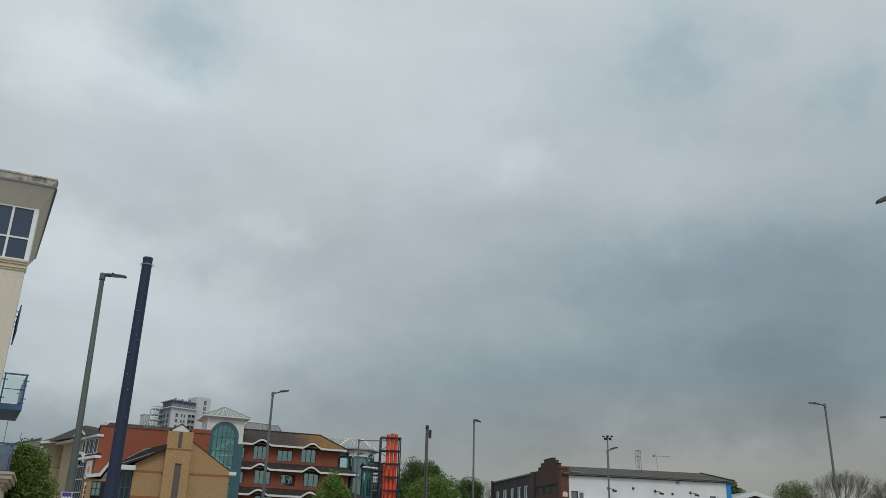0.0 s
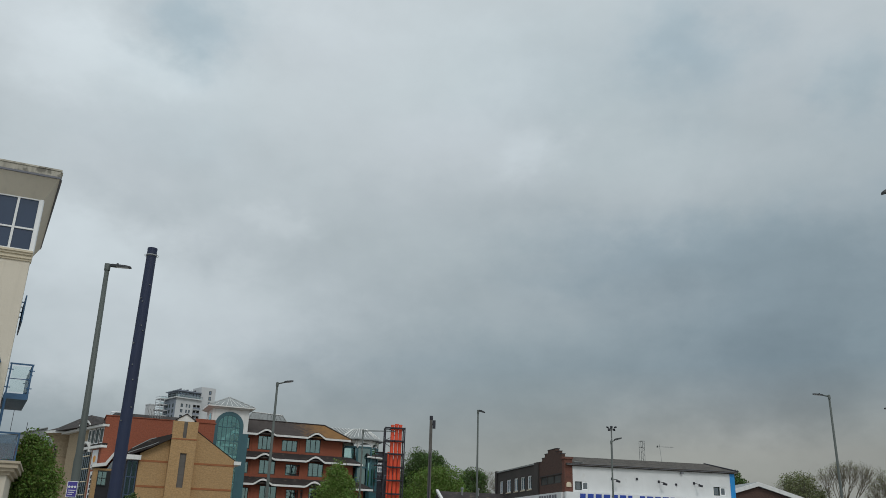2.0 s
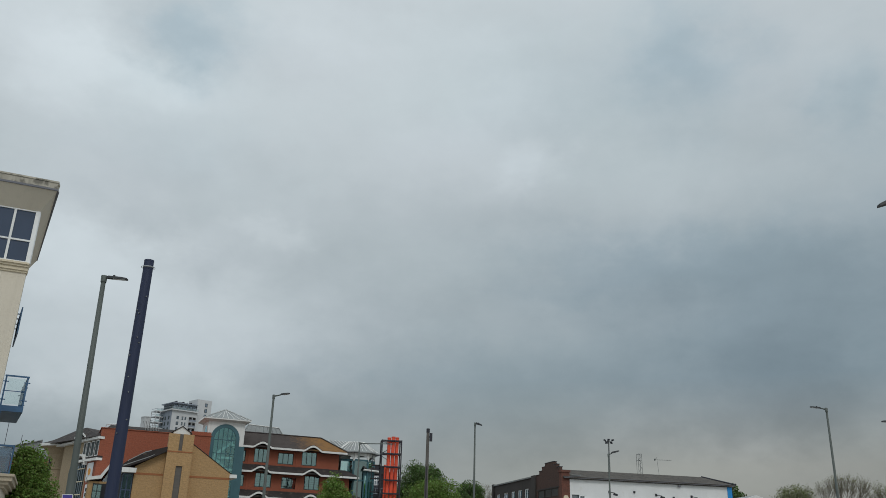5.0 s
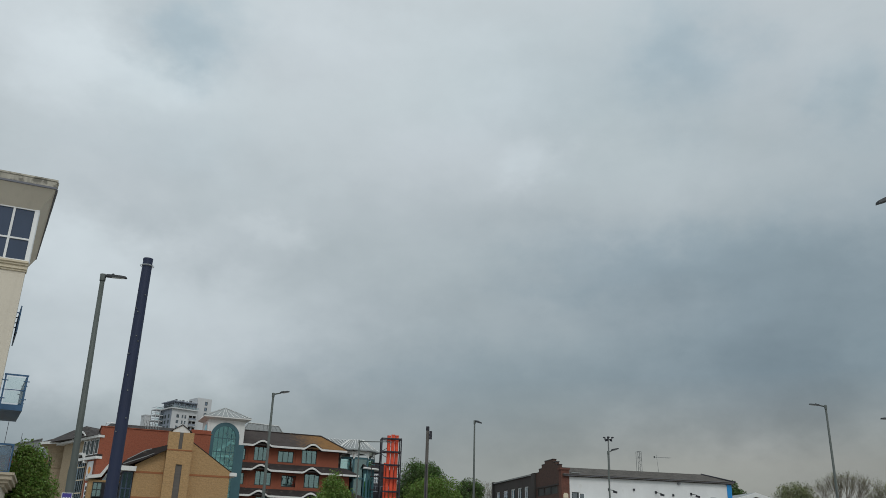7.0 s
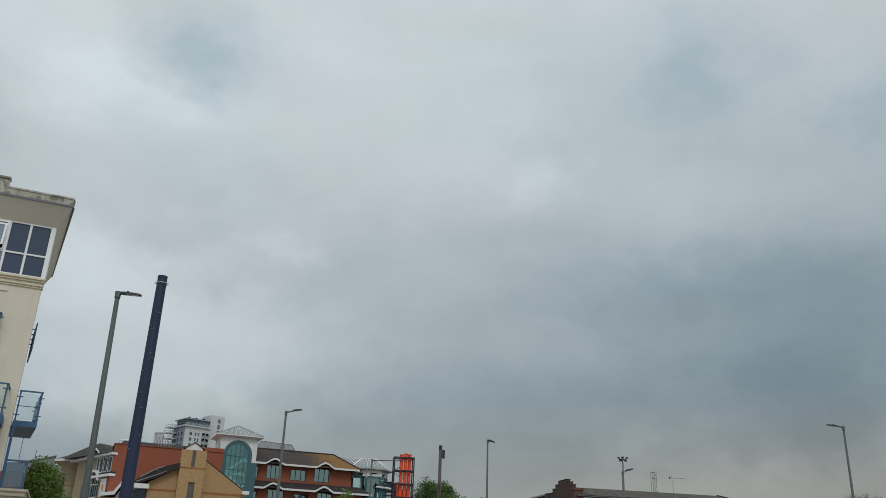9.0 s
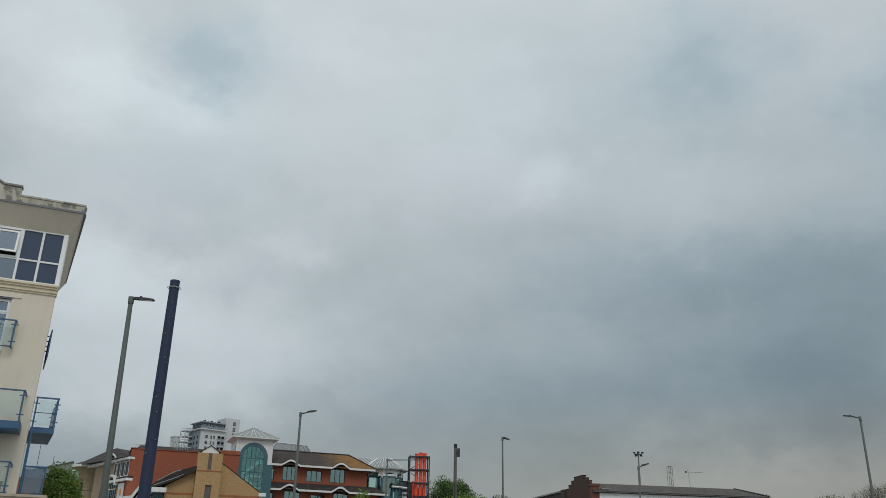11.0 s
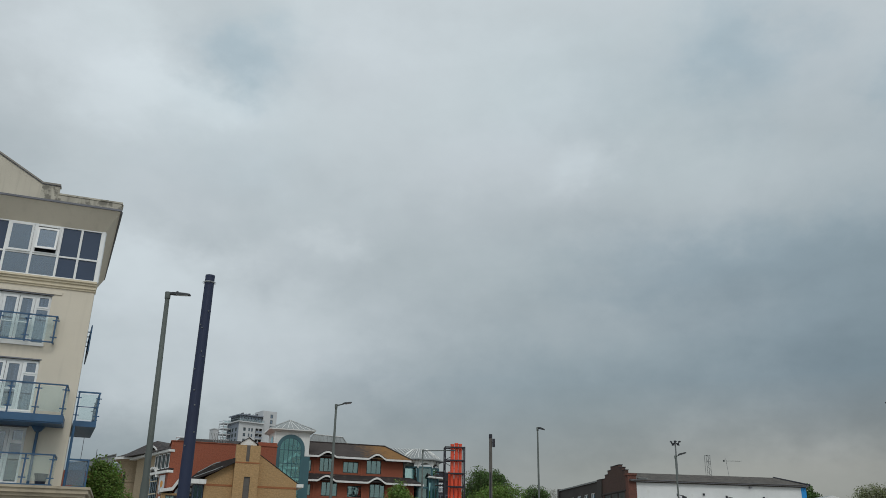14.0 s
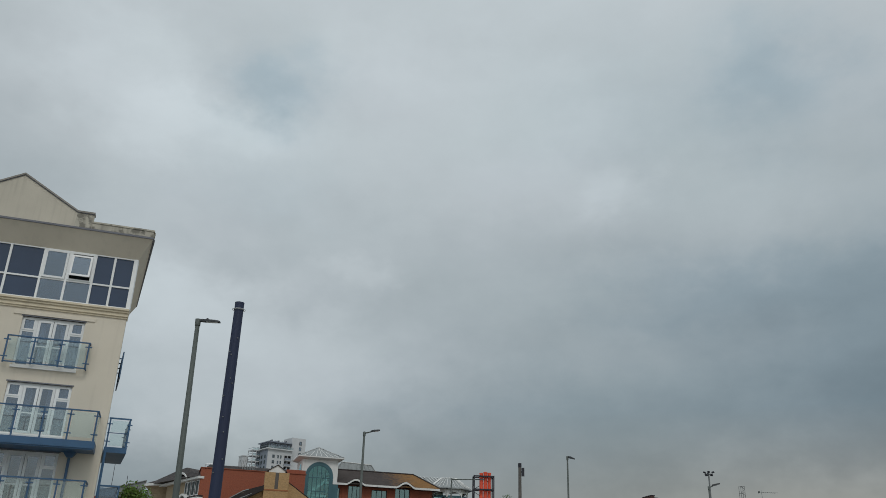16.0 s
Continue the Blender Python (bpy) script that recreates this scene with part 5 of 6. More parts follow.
        dm.append((3.2 + 4.0 * t, 11.86 + 0.8 * math.sin(math.pi * t) ** 0.8))
    g = Geo()
    for (s0, z0), (s1, z1) in zip(dm, dm[1:]):
        lo = [wp(s0, 0.5, z0 - 0.2), wp(s1, 0.5, z1 - 0.2), wp(s1, 0.5, z1), wp(s0, 0.5, z0)]
        hi = [wp(s0, 0.2, z0 - 0.2), wp(s1, 0.2, z1 - 0.2), wp(s1, 0.2, z1), wp(s0, 0.2, z0)]
        g.add(lo + hi, [(0, 1, 2, 3), (7, 6, 5, 4), (3, 2, 6, 7), (0, 4, 5, 1)])
    part("arched_eaves", g, M_WHITE, b)
    g = Geo()
    for (s0, z0), (s1, z1) in zip(dm, dm[1:]):
        g.add([wp(s0, 0.45, z0 + 0.01), wp(s1, 0.45, z1 + 0.01), wp(s1, -1.8, z1 + 0.02), wp(s0, -1.8, z0 + 0.02)], [(0, 1, 2, 3)])
    part("dormer_roof", g, M_TILE, b)
    # dark slab behind the pane stands for the unlit inside
    aw = part("arched_window", wbox(3.3, 5.4, -0.04, 0.03, 4.0, 9.9), M_DARK, b)
    part("pane", wbox(3.35, 5.35, 0.05, 0.06, 4.0, 9.85), M_WIN, aw)
    for k in range(3):
        part("mullion", wbox(3.75 + 0.52 * k, 3.83 + 0.52 * k, 0.061, 0.10, 4.0, 9.8), M_FRAME, aw)
    for k in range(4):
        part("transom", wbox(3.3, 5.4, 0.061, 0.11, 4.9 + 1.3 * k, 5.0 + 1.3 * k), M_STONE_TRIM, aw)
    g = Geo()
    for i in range(12):
        t0, t1 = math.pi * i / 12, math.pi * (i + 1) / 12
        p = [wp(4.35 - 1.15 * math.cos(t), o, 9.2 + 0.95 * math.sin(t)) for t in (t0, t1) for o in (0.0, 0.4)]
        q = [wp(4.35 - 1.4 * math.cos(t), o, 9.2 + 1.15 * math.sin(t)) for t in (t0, t1) for o in (0.0, 0.4)]
        g.add([p[1], p[3], q[3], q[1], p[0], p[2], q[2], q[0]], [(0, 1, 2, 3), (7, 6, 5, 4), (3, 2, 6, 7), (0, 4, 5, 1)])
    part("window_hood", g, M_WHITE, b)
    bn = part("banner", wbox(1.05, 2.65, 0.03, 0.07, 7.55, 9.35), M_SIGN, b, "white banner with an orange badge over an upright name strip")
    part("name_strip", wbox(1.15, 2.35, 0.03, 0.07, 4.2, 7.2), M_SIGN, bn)
    g = Geo().tube(wp(1.85, 0.071, 8.45), wp(1.85, 0.085, 8.45), 0.36, n=14)
    g2 = part("badge", g, M_BADGE, bn)
    for i in range(5):
        part("bar", wbox(1.4 + 0.1 * (i % 2), 2.1, 0.071, 0.082, 6.5 - 0.48 * i, 6.85 - 0.48 * i), M_DARK, bn)
    part("bar", wbox(1.3, 2.4, 0.071, 0.082, 7.68, 7.88), M_COPING, bn)
    tile = Geo().add([wp(-0.1, 0.5, 11.87), wp(14.6, 1.2, 11.95), wp(12.25, -1.5, 13.67), wp(9.3, -1.5, 13.74), wp(14.6, -6.5, 11.95), wp(-0.1, -6.5, 11.87)],
                     [(0, 1, 2, 3), (1, 4, 2), (3, 2, 4, 5), (0, 3, 5), (0, 5, 4, 1)])
    part("wing_roof", tile, M_TILE, b)
    # round stone end with flared eaves
    cx, cy = -18.55, 7.6
    part("round_end", Geo().lathe([(1.42, 0), (1.42, 6.4), (1.50, 6.45), (1.50, 6.6), (1.42, 6.65), (1.42, 9.2), (1.5, 9.25), (1.5, 9.38), (1.42, 9.43), (1.45, 10.3), (1.6, 10.9), (1.95, 11.4), (2.45, 11.75)], 28, cx, cy), M_BEIGE, b, smooth=False)
    part("slit_window", Geo().lathe([(1.52, 4.0), (1.52, 10.4)], 4, cx, cy, radians(-153), radians(-138)), M_DARK, b)
    part("round_eaves", Geo().lathe([(2.35, 11.75), (2.6, 11.75), (2.62, 12.02), (2.4, 12.05)], 28, cx, cy), M_WHITE, b)
    part("cone_roof", Geo().lathe([(2.55, 12.05), (0.6, 12.8), (0, 12.9)], 28, cx, cy), M_TILE, b)
    # gabled porch
    px = -14.9
    part("porch_wall", Geo().box(px - 0.9, px + 2.3, -10.0, -6.02, 0, 7.2), M_YELLOW, b)
    # thin dark sheet on the porch wall, painting the shade of a recess
    part("porch_recess", Geo().box(px - 0.5, px + 2.0, -10.02, -10.002, 3.2, 7.0), M_DARK, b)
    window(b, px - 0.5, px + 0.35, 5.6, 6.95, -10.12, (0.5,), (0.5,), M_FRAME, M_WIN_TEAL, 0.08)
    window(b, px + 0.75, px + 2.0, 3.2, 6.95, -10.12, (0.5,), (0.3, 0.65), M_FRAME, M_WIN_TEAL, 0.08)
    part("porch_gable", Geo().prism([(px + 0.25, 7.2), (px + 1.55, 7.2), (px + 0.9, 8.4)], -10.0, -6.1), M_WIN, b)
    part("porch_eaves", Geo().strip([(px - 1.1, 7.25), (px + 0.15, 7.45), (px + 0.9, 8.75), (px + 1.6, 7.45), (px + 2.5, 7.25)], [(px - 1.1, 7.55), (px + 0.0, 7.75), (px + 0.9, 9.15), (px + 1.75, 7.75), (px + 2.5, 7.55)], -10.3, -6.1), M_WHITE, b)
    return b


offices()


# ---- orange flue in a steel frame ----
def flue():
    x, y = -4.75, 84.87
    t = thing("flue_stack", rot(x, y, 10), "orange-red twin flue pipes in a black steel frame", "chimney")
    for dx, dy, r, top in ((-0.23, -0.1, 0.175, 12.5), (0.18, -0.16, 0.18, 12.6), (0.58, -0.08, 0.175, 12.55), (-0.52, 0.0, 0.09, 9.8)):
        part("flue_pipe", Geo().lathe([(r, 0.0), (r, top - 0.12), (r + 0.02, top - 0.11), (r + 0.02, top), (r - 0.04, top + 0.01), (r - 0.04, top - 0.4)], 18, dx, dy), M_ORANGE, t, smooth=False)
    for dx in (-0.98, 0.98):
        for dy in (-0.62, 0.62):
            part("frame_post", Geo().box(dx - 0.055, dx + 0.055, dy - 0.055, dy + 0.055, 0, 12.22), M_STEEL, t)
    for i in range(9):
        z = 12.15 - 1.28 * i
        g = Geo()
        for dy in (-0.62, 0.62):
            g.box(-0.92, 0.92, dy - 0.045, dy + 0.045, z - 0.06, z + 0.06)
        for dx in (-0.98, 0.98):
            g.box(dx - 0.045, dx + 0.045, -0.56, 0.56, z - 0.06, z + 0.06)
        part("frame_ring", g, M_STEEL, t)
        if i < 8:
            s = 1 if i % 2 else -1
            part("brace", Geo().tube((-0.95 * s, 0.64, z - 0.08), (0.95 * s, 0.64, z - 1.2), 0.03, n=5), M_STEEL, t)
            part("brace", Geo().tube((-0.98, -0.55 * s, z - 0.08), (-0.98, 0.55 * s, z - 1.2), 0.035, n=5), M_STEEL, t)
            part("clamp", Geo().box(-0.5, 0.84, -0.42, -0.36, z - 0.09, z + 0.01).box(-0.03, 0.03, -0.57, -0.42, z - 0.09, z + 0.01), M_STEEL, t)
    # ladder of small landings up one side
    for i in range(4):
        z = 9.75 - 1.28 * i
        part("landing", Geo().box(-1.9, -1.04, -0.5, 0.5, z - 0.05, z).box(-1.9, -1.84, -0.5, -0.44, z, z + 0.9).box(-1.9, -1.04, -0.5, -0.46, z + 0.86, z + 0.9), M_STEEL, t)


flue()


# ---- far white tower block ----
def tower_block():
    t = thing("tower_block", rot(-137.95, 428.5, 42), "distant white and grey tower block with setback top floor", "tower block")
    W, D, Z = 13.9, 15.5, 67.5
    floors = [Z - 4.4 - 2.9 * k for k in range(5)]
    # white front with an open balcony bay; the flank's shade lies in its grey
    bay = [(9.6, W - 0.5, z - 0.4, z + 1.9) for z in floors]
    lights = [(x0, x1, z, z + 1.7) for z in floors for x0, x1 in ((2.6, 4.0), (5.5, 6.4), (7.1, 8.0))]
    part("front_wall", wall_cells(Geo(), 0, W, 0, 0.5, 0, Z, bay + lights), M_TOWER, t)
    part("grey_flank", Geo().box(-0.02, 0.5, 0.502, D, 0, Z), M_TOWER_GREY, t)
    part("core_wall", Geo().box(0.5, W, D - 0.5, D, 0, Z).box(W - 0.4, W, 0.502, D - 0.5, 0, Z).box(0.52, W - 0.42, 2.6, 2.8, 0, Z - 0.1), M_ROOM, t)
    for x0, x1, z0, z1 in lights:
        window(t, x0, x1, z0, z1, 0.12, (0.5,) if x1 - x0 > 1.0 else (), (), M_FRAME, M_WIN, 0.14, depth=0.14)
    for x0, x1, z0, z1 in bay:
        part("balcony_slab", Geo().box(x0, x1, -0.5, 2.5, z0 - 0.25, z0 - 0.01), M_TOWER, t)
        part("balcony_rail", Geo().box(x0, x1, -0.5, -0.38, z0 + 0.85, z0 + 1.0).box(x0, x1, -0.47, -0.41, z0, z0 + 0.84), M_TOWER_GREY, t)
        part("divider", Geo().box(x0 + 1.8, x0 + 2.1, 0.1, 2.5, z0, z1 - 0.02), M_TOWER, t)
    for z in floors:
        for y in (2.6, 6.6, 9.6):
            part("flank_window", Geo().box(-0.10, -0.025, y, y + 1.5, z - 0.2, z + 1.6), M_FRAME, t)
    # terrace band with glass, set-back top floor, plant on its roof
    part("terrace_slab", Geo().box(-1.1, W, -1.1, D + 0.5, Z, Z + 0.55), M_TOWER, t)
    part("band_shadow_gap", Geo().box(-0.3, W, -0.3, D, Z + 0.551, Z + 0.7), M_TOWER_GREY, t)
    part("terrace_rail", Geo().box(-1.0, W, -1.0, -0.9, Z + 1.65, Z + 1.8).box(-1.0, -0.9, -0.9, D, Z + 1.65, Z + 1.8), M_TOWER_GREY, t)
    for i in range(8):
        part("glass_sheet", Geo().box(-0.95 + 1.85 * i, 0.75 + 1.85 * i, -0.97, -0.93, Z + 0.6, Z + 1.64), M_BALC_GLASS, t).visible_shadow = False
        part("baluster", Geo().box(0.78 + 1.85 * i, 0.88 + 1.85 * i, -1.0, -0.9, Z + 0.56, Z + 1.64), M_TOWER_GREY, t)
    part("penthouse", Geo().box(1.4, W - 0.1, 2.0, D - 1.0, Z + 0.701, Z + 3.9), M_TOWER_GREY, t)
    for i in range(6):
        window(t, 1.8 + 2.0 * i, 3.5 + 2.0 * i, Z + 0.9, Z + 3.4, 1.85, (0.5,), (), M_FRAME, M_WIN, 0.14)
        part("flank_window", Geo().box(1.32, 1.395, 2.6 + 1.9 * i, 4.1 + 1.9 * i, Z + 0.9, Z + 3.3), M_FRAME, t)
    part("penthouse_roof", Geo().box(0.1, W, 0.6, D - 0.6, Z + 3.9, Z + 4.35).add(
        [(0.4, 1.0, Z + 4.352), (W, 1.0, Z + 4.352), (W, D - 1, Z + 4.352), (0.4, D - 1, Z + 4.352), (3.0, 4.0, Z + 5.0), (W, 4.0, Z + 5.0), (W, D - 4, Z + 5.0), (3.0, D - 4, Z + 5.0)],
        [(0, 1, 5, 4), (1, 2, 6, 5), (2, 3, 7, 6), (3, 0, 4, 7), (4, 5, 6, 7)]), M_TOWER_GREY, t)
    for x, w, h in ((3.2, 1.1, 0.9), (5.4, 0.7, 0.5), (6.8, 1.5, 0.8), (9.5, 0.6, 0.5), (11.2, 1.4, 0.9)):
        part("roof_plant", Geo().prism([(x, Z + 5.0), (x + w, Z + 5.0), (x + w * 0.9, Z + 5.0 + h), (x + w * 0.3, Z + 5.0 + h * 0.8)], 5, 7), M_STEEL, t)
    # taller stair core
    part("tall_core", Geo().box(W + 0.05, 22.2, 1.6, 12, 0, 75.2), M_TOWER, t)
    part("core_shade_strip", Geo().box(W + 0.05, W + 2.2, 1.5, 1.598, 0, 74.6), M_TOWER, t)
    for z in (71.6, 68.6, 65.6, 62.6):
        window(t, 18.4, 19.8, z, z + 1.9, 1.46, (), (), M_FRAME, M_WIN, 0.16, depth=0.14)
    # stack of open balconies on the flank
    for k in range(5):
        z = Z - 0.2 - 2.9 * k
        part("side_balcony", Geo().box(-4.4, -0.03, 10.0, 16.0, z, z + 0.45), M_TOWER, t)
        part("balcony_rail", Geo().box(-4.4, -4.25, 10.0, 16.0, z + 1.3, z + 1.45).box(-4.25, -0.03, 10.0, 10.12, z + 1.3, z + 1.45), M_TOWER_GREY, t)
        part("glass_sheet", Geo().box(-4.2, -0.1, 10.03, 10.07, z + 0.5, z + 1.28), M_BALC_GLASS, t).visible_shadow = False
        if k:
            for x, y in ((-4.4, 10.0), (-2.2, 10.0), (-4.4, 15.7)):
                part("balcony_post", Geo().box(x, x + 0.25, y, y + 0.25, z + 0.451, z + 2.899), M_TOWER, t)
    part("low_block", Geo().box(-8.4, -5.6, 13, 18, 0, 64.0).box(-8.6, -5.4, 12.8, 18.2, 64.0, 64.5), M_TOWER, t)


tower_block()


# ---- dark block between offices and flue ----
def dark_block():
    t = thing("dark_clad_building", rot(-9.0, 118.0, 10), "dark clad building with pale window and rail", "building")
    part("body", Geo().box(-1.5, 3.4, 0, 8, 0, 12.1).box(-1.5, 2.4, 0.5, 7, 12.1, 12.95), M_STEEL, t)
    part("upper", Geo().box(-0.5, 3.0, -0.2, -0.002, 11.75, 12.0), M_DULL_CLAD, t)
    window(t, 0.25, 0.95, 10.25, 11.45, -0.1, (0.5,), (0.5,), M_PVC, M_WIN, 0.08)
    part("white_panel", Geo().box(0.1, 1.05, -0.06, -0.002, 10.1, 11.6), M_COPING, t)
    part("rail", Geo().box(-0.3, 2.4, -0.6, -0.5, 9.8, 9.87).box(-0.3, 2.4, -0.6, -0.5, 9.05, 9.15), M_TOWER_GREY, t)
    for i in range(8):
        part("baluster", Geo().box(-0.25 + 0.36 * i, -0.2 + 0.36 * i, -0.58, -0.52, 9.15, 9.8), M_TOWER_GREY, t)


dark_block()


# ---- white painted shop with a stepped brick gable ----
def shop():
    t = thing("white_shop", rot(10.95, 69.14, 13.2), "white painted shop with grey roof and stepped brown brick gable", "shop")
    holes = [(0.05, 1.22, 5.75, 6.42), (12.55, 13.7, 5.80, 6.50)]
    part("front_wall", wall_cells(Geo(), -0.16, 14.17, 0, 0.3, 0, 7.72, holes), M_WHITEWALL, t)
    part("side_wall", Geo().box(14.17, 14.6, -0.04, 18, 0, 7.70), M_BLUE, t, "bright blue end pier")
    part("rear_wall", Geo().box(-0.8, 14.17, 6.0, 6.3, 0, 7.72), M_ROOM, t)
    for x0, x1, z0, z1 in holes:
        window(t, x0, (x0 + x1) / 2, z0, z1, 0.05, (), (), M_FRAME, M_WIN, 0.07)
        window(t, (x0 + x1) / 2 + 0.03, x1, z0, z1, 0.03, (), (), M_PVC, M_WIN, 0.09)
    part("gutter", Geo().box(-0.7, 14.75, -0.28, -0.12, 7.68, 7.82), M_COPING, t)
    part("fascia", Geo().box(-0.16, 14.6, -0.12, -0.002, 7.62, 7.80), M_GREY_TILE, t)
    tile_slope(t, (-0.75, -0.3, 7.78), (14.8, -0.3, 7.78), (13.6, 3.0, 8.66), (-0.75, 3.0, 8.66), 7, M_GREY_TILE)
    tile_slope(t, (14.8, -0.3, 7.78), (14.8, 6.4, 7.78), (13.6, 3.02, 8.66), (13.6, 3.0, 8.66), 7, M_GREY_TILE)
    tile_slope(t, (14.8, 6.4, 7.78), (-0.75, 6.4, 7.78), (-0.75, 3.0, 8.66), (13.6, 3.0, 8.66), 4, M_GREY_TILE)
    for x, z in ((3.55, 6.55), (7.75, 6.5), (11.0, 6.5)):
        s = part("flood_lamp", Geo().prism([(-0.12, -0.06), (0.2, -0.12), (0.22, 0.03), (-0.08, 0.08)], -0.62, -0.45), M_STEEL, t, "black lamp on an arm")
        s.location = (x, 0, z)
        part("arm", Geo().tube((-0.25, 0, 0.2), (0.0, -0.52, 0.1), 0.03, n=6).box(-0.33, -0.17, -0.05, -0.001, 0.1, 0.3), M_STEEL, s)
    part("alarm_box", Geo().box(5.45, 5.6, -0.08, -0.002, 6.75, 6.92), M_STEEL, t)
    part("vent", Geo().box(9.0, 9.16, -0.08, -0.002, 6.45, 6.62), M_STEEL, t)
    part("bracket", Geo().box(9.52, 9.74, -0.2, -0.002, 7.44, 7.56), M_COPING, t)
    # long fascia sign; its lettering stands as plain blue blocks
    part("sign_board", Geo().box(-0.9, 14.4, -0.45, -0.002, 4.3, 5.56), M_SIGN, t, "white fascia sign with blue lettering blocks")
    x = 0.15
    rnd = random.Random(5)
    for i in range(15):
        w = rnd.uniform(0.42, 0.62)
        part("letter_block", Geo().prism([(x + 0.08, 4.65), (x + w, 4.65), (x + w + 0.06, 5.45), (x + 0.14, 5.45)], -0.49, -0.4505), M_SIGN_BLUE, t)
        x += w + 0.12
        if i in (6, 11):
            x += 0.5
    # flank: dark brick pier, stepped gable, strip of windows
    part("corner_pier", Geo().box(-0.86, -0.161, -0.05, 0.5, 0, 8.15).box(-0.95, -0.1, -0.12, 0.55, 8.15, 8.3), M_QUOIN, t)
    part("flashing", Geo().box(-0.09, 0.7, -0.36, -0.02, 7.90, 7.95), M_METAL_ROOF, t)
    part("hip_cap", Geo().tube((13.6, 3.0, 8.68), (14.82, -0.32, 7.83), 0.07, n=6), M_STEEL, t)
    part("pier_plaque", Geo().prism([(-0.72, 5.95), (-0.3, 5.95), (-0.3, 6.2), (-0.4, 6.33), (-0.62, 6.33), (-0.72, 6.2)], -0.08, -0.051), M_STONE_TRIM, t)
    xf = -0.86
    steps = [(0.5, 0), (5.95, 0), (5.95, 8.30), (5.2, 8.30), (5.2, 8.58), (4.5, 8.58), (4.5, 8.87), (3.75, 8.87), (3.75, 9.13), (1.75, 9.13), (1.75, 8.87), (1.1, 8.87), (1.1, 8.6), (0.5, 8.6)]
    g = Geo().prism(steps[:0] + [(0.5, 6.98), (5.95, 6.98), *steps[2:]], xf, xf + 0.3, axis="x")
    part("stepped_gable", g, M_BROWN_BRICK, t, "stepped brown brick gable")
    part("gable_wall", Geo().box(xf, xf + 0.3, 0.501, 5.95, 0, 6.3).box(xf, xf + 0.3, 5.6, 5.95, 6.3, 6.98).box(xf, xf + 0.3, 0.501, 0.8, 6.3, 6.98), M_BROWN_BRICK, t)
    cap = steps[2:]
    g = Geo()
    for (ya, za), (yb, zb) in zip(cap, cap[1:]):
        if abs(za - zb) < 0.4 and abs(ya - yb) > 0.1:
            lo = min(ya, yb) - 0.025
            hi = max(ya, yb) + 0.025
            zl = za if ya < yb else zb
            zr = zb if ya < yb else za
            vs = [(x, y, z + d) for d in (0.003, 0.05) for x in (xf - 0.025, xf + 0.34) for y, z in ((lo, zl), (hi, zr))]
            g.add(vs, [(0, 1, 3, 2), (4, 6, 7, 5), (0, 4, 5, 1), (2, 3, 7, 6), (0, 2, 6, 4), (1, 5, 7, 3)])
    part("gable_coping", g, M_STEEL, t)
    for i in range(3):
        y0 = 0.85 + 1.6 * i
        w = part("side_window", Geo().box(xf + 0.02, xf + 0.1, y0, y0 + 0.08, 6.3, 6.98).box(xf + 0.02, xf + 0.1, y0 + 1.45, y0 + 1.53, 6.3, 6.98).box(xf + 0.02, xf + 0.1, y0 + 0.08, y0 + 1.45, 6.3, 6.36).box(xf + 0.02, xf + 0.1, y0 + 0.08, y0 + 1.45, 6.92, 6.98), M_DULL_CLAD, t)
        part("pane", Geo().box(xf + 0.05, xf + 0.06, y0 + 0.06, y0 + 1.47, 6.33, 6.95), M_WIN_DULL, w)
    part("window_band", Geo().box(xf - 0.05, xf - 0.001, 0.5, 5.9, 6.99, 7.08), M_DULL_CLAD, t)
    part("side_sign", Geo().box(xf - 0.25, xf - 0.002, 0.2, 18.3, 4.6, 5.55), M_SIGN, t)
    for i in range(7):
        part("letter_block", Geo().box(xf - 0.28, xf - 0.251, 1.2 + 0.62 * i, 1.6 + 0.62 * i, 4.9, 5.4), M_COPING, t)
    # dull rendered flat-roofed part further along
    g = Geo()
    hs = [(8.05, 9.1), (9.95, 11.0), (11.9, 13.0), (14.1, 15.4), (16.6, 17.6)]
    ys = [6.9] + [v for h in hs for v in h] + [18.4]
    for i in range(0, len(ys), 2):
        g.box(xf, xf + 0.3, ys[i], ys[i + 1], 0, 8.2)
    for a, c in hs:
        g.box(xf, xf + 0.3, a, c, 0, 6.15).box(xf, xf + 0.3, a, c, 7.35, 8.2)
        w = part("side_window", Geo().box(xf + 0.05, xf + 0.13, a, a + 0.12, 6.15, 7.35).box(xf + 0.05, xf + 0.13, c - 0.12, c, 6.15, 7.35).box(xf + 0.05, xf + 0.13, (a + c) / 2 - 0.07, (a + c) / 2 + 0.07, 6.15, 7.35).box(xf + 0.05, xf + 0.13, a, c, 6.15, 6.24).box(xf + 0.05, xf + 0.13, a, c, 7.26, 7.35), M_PVC, t)
        part("pane", Geo().box(xf + 0.08, xf + 0.09, a + 0.1, c - 0.1, 6.2, 7.3), M_WIN, w)
        part("sill", Geo().box(xf - 0.08, xf + 0.05, a - 0.05, c + 0.05, 6.06, 6.14), M_STONE_TRIM, t)
    part("dull_wall", g, M_DULL_CLAD, t)
    part("end_pier", Geo().box(xf - 0.15, xf + 0.3, 5.96, 6.88, 0, 8.35), M_DULL_CLAD, t)
    part("end_pier", Geo().box(xf - 0.15, xf + 0.3, 18.41, 18.9, 0, 8.4), M_DULL_CLAD, t)
    part("flat_roof", Geo().box(xf - 0.12, 6.0, 6.9, 18.4, 8.2, 8.32), M_METAL_ROOF, t)
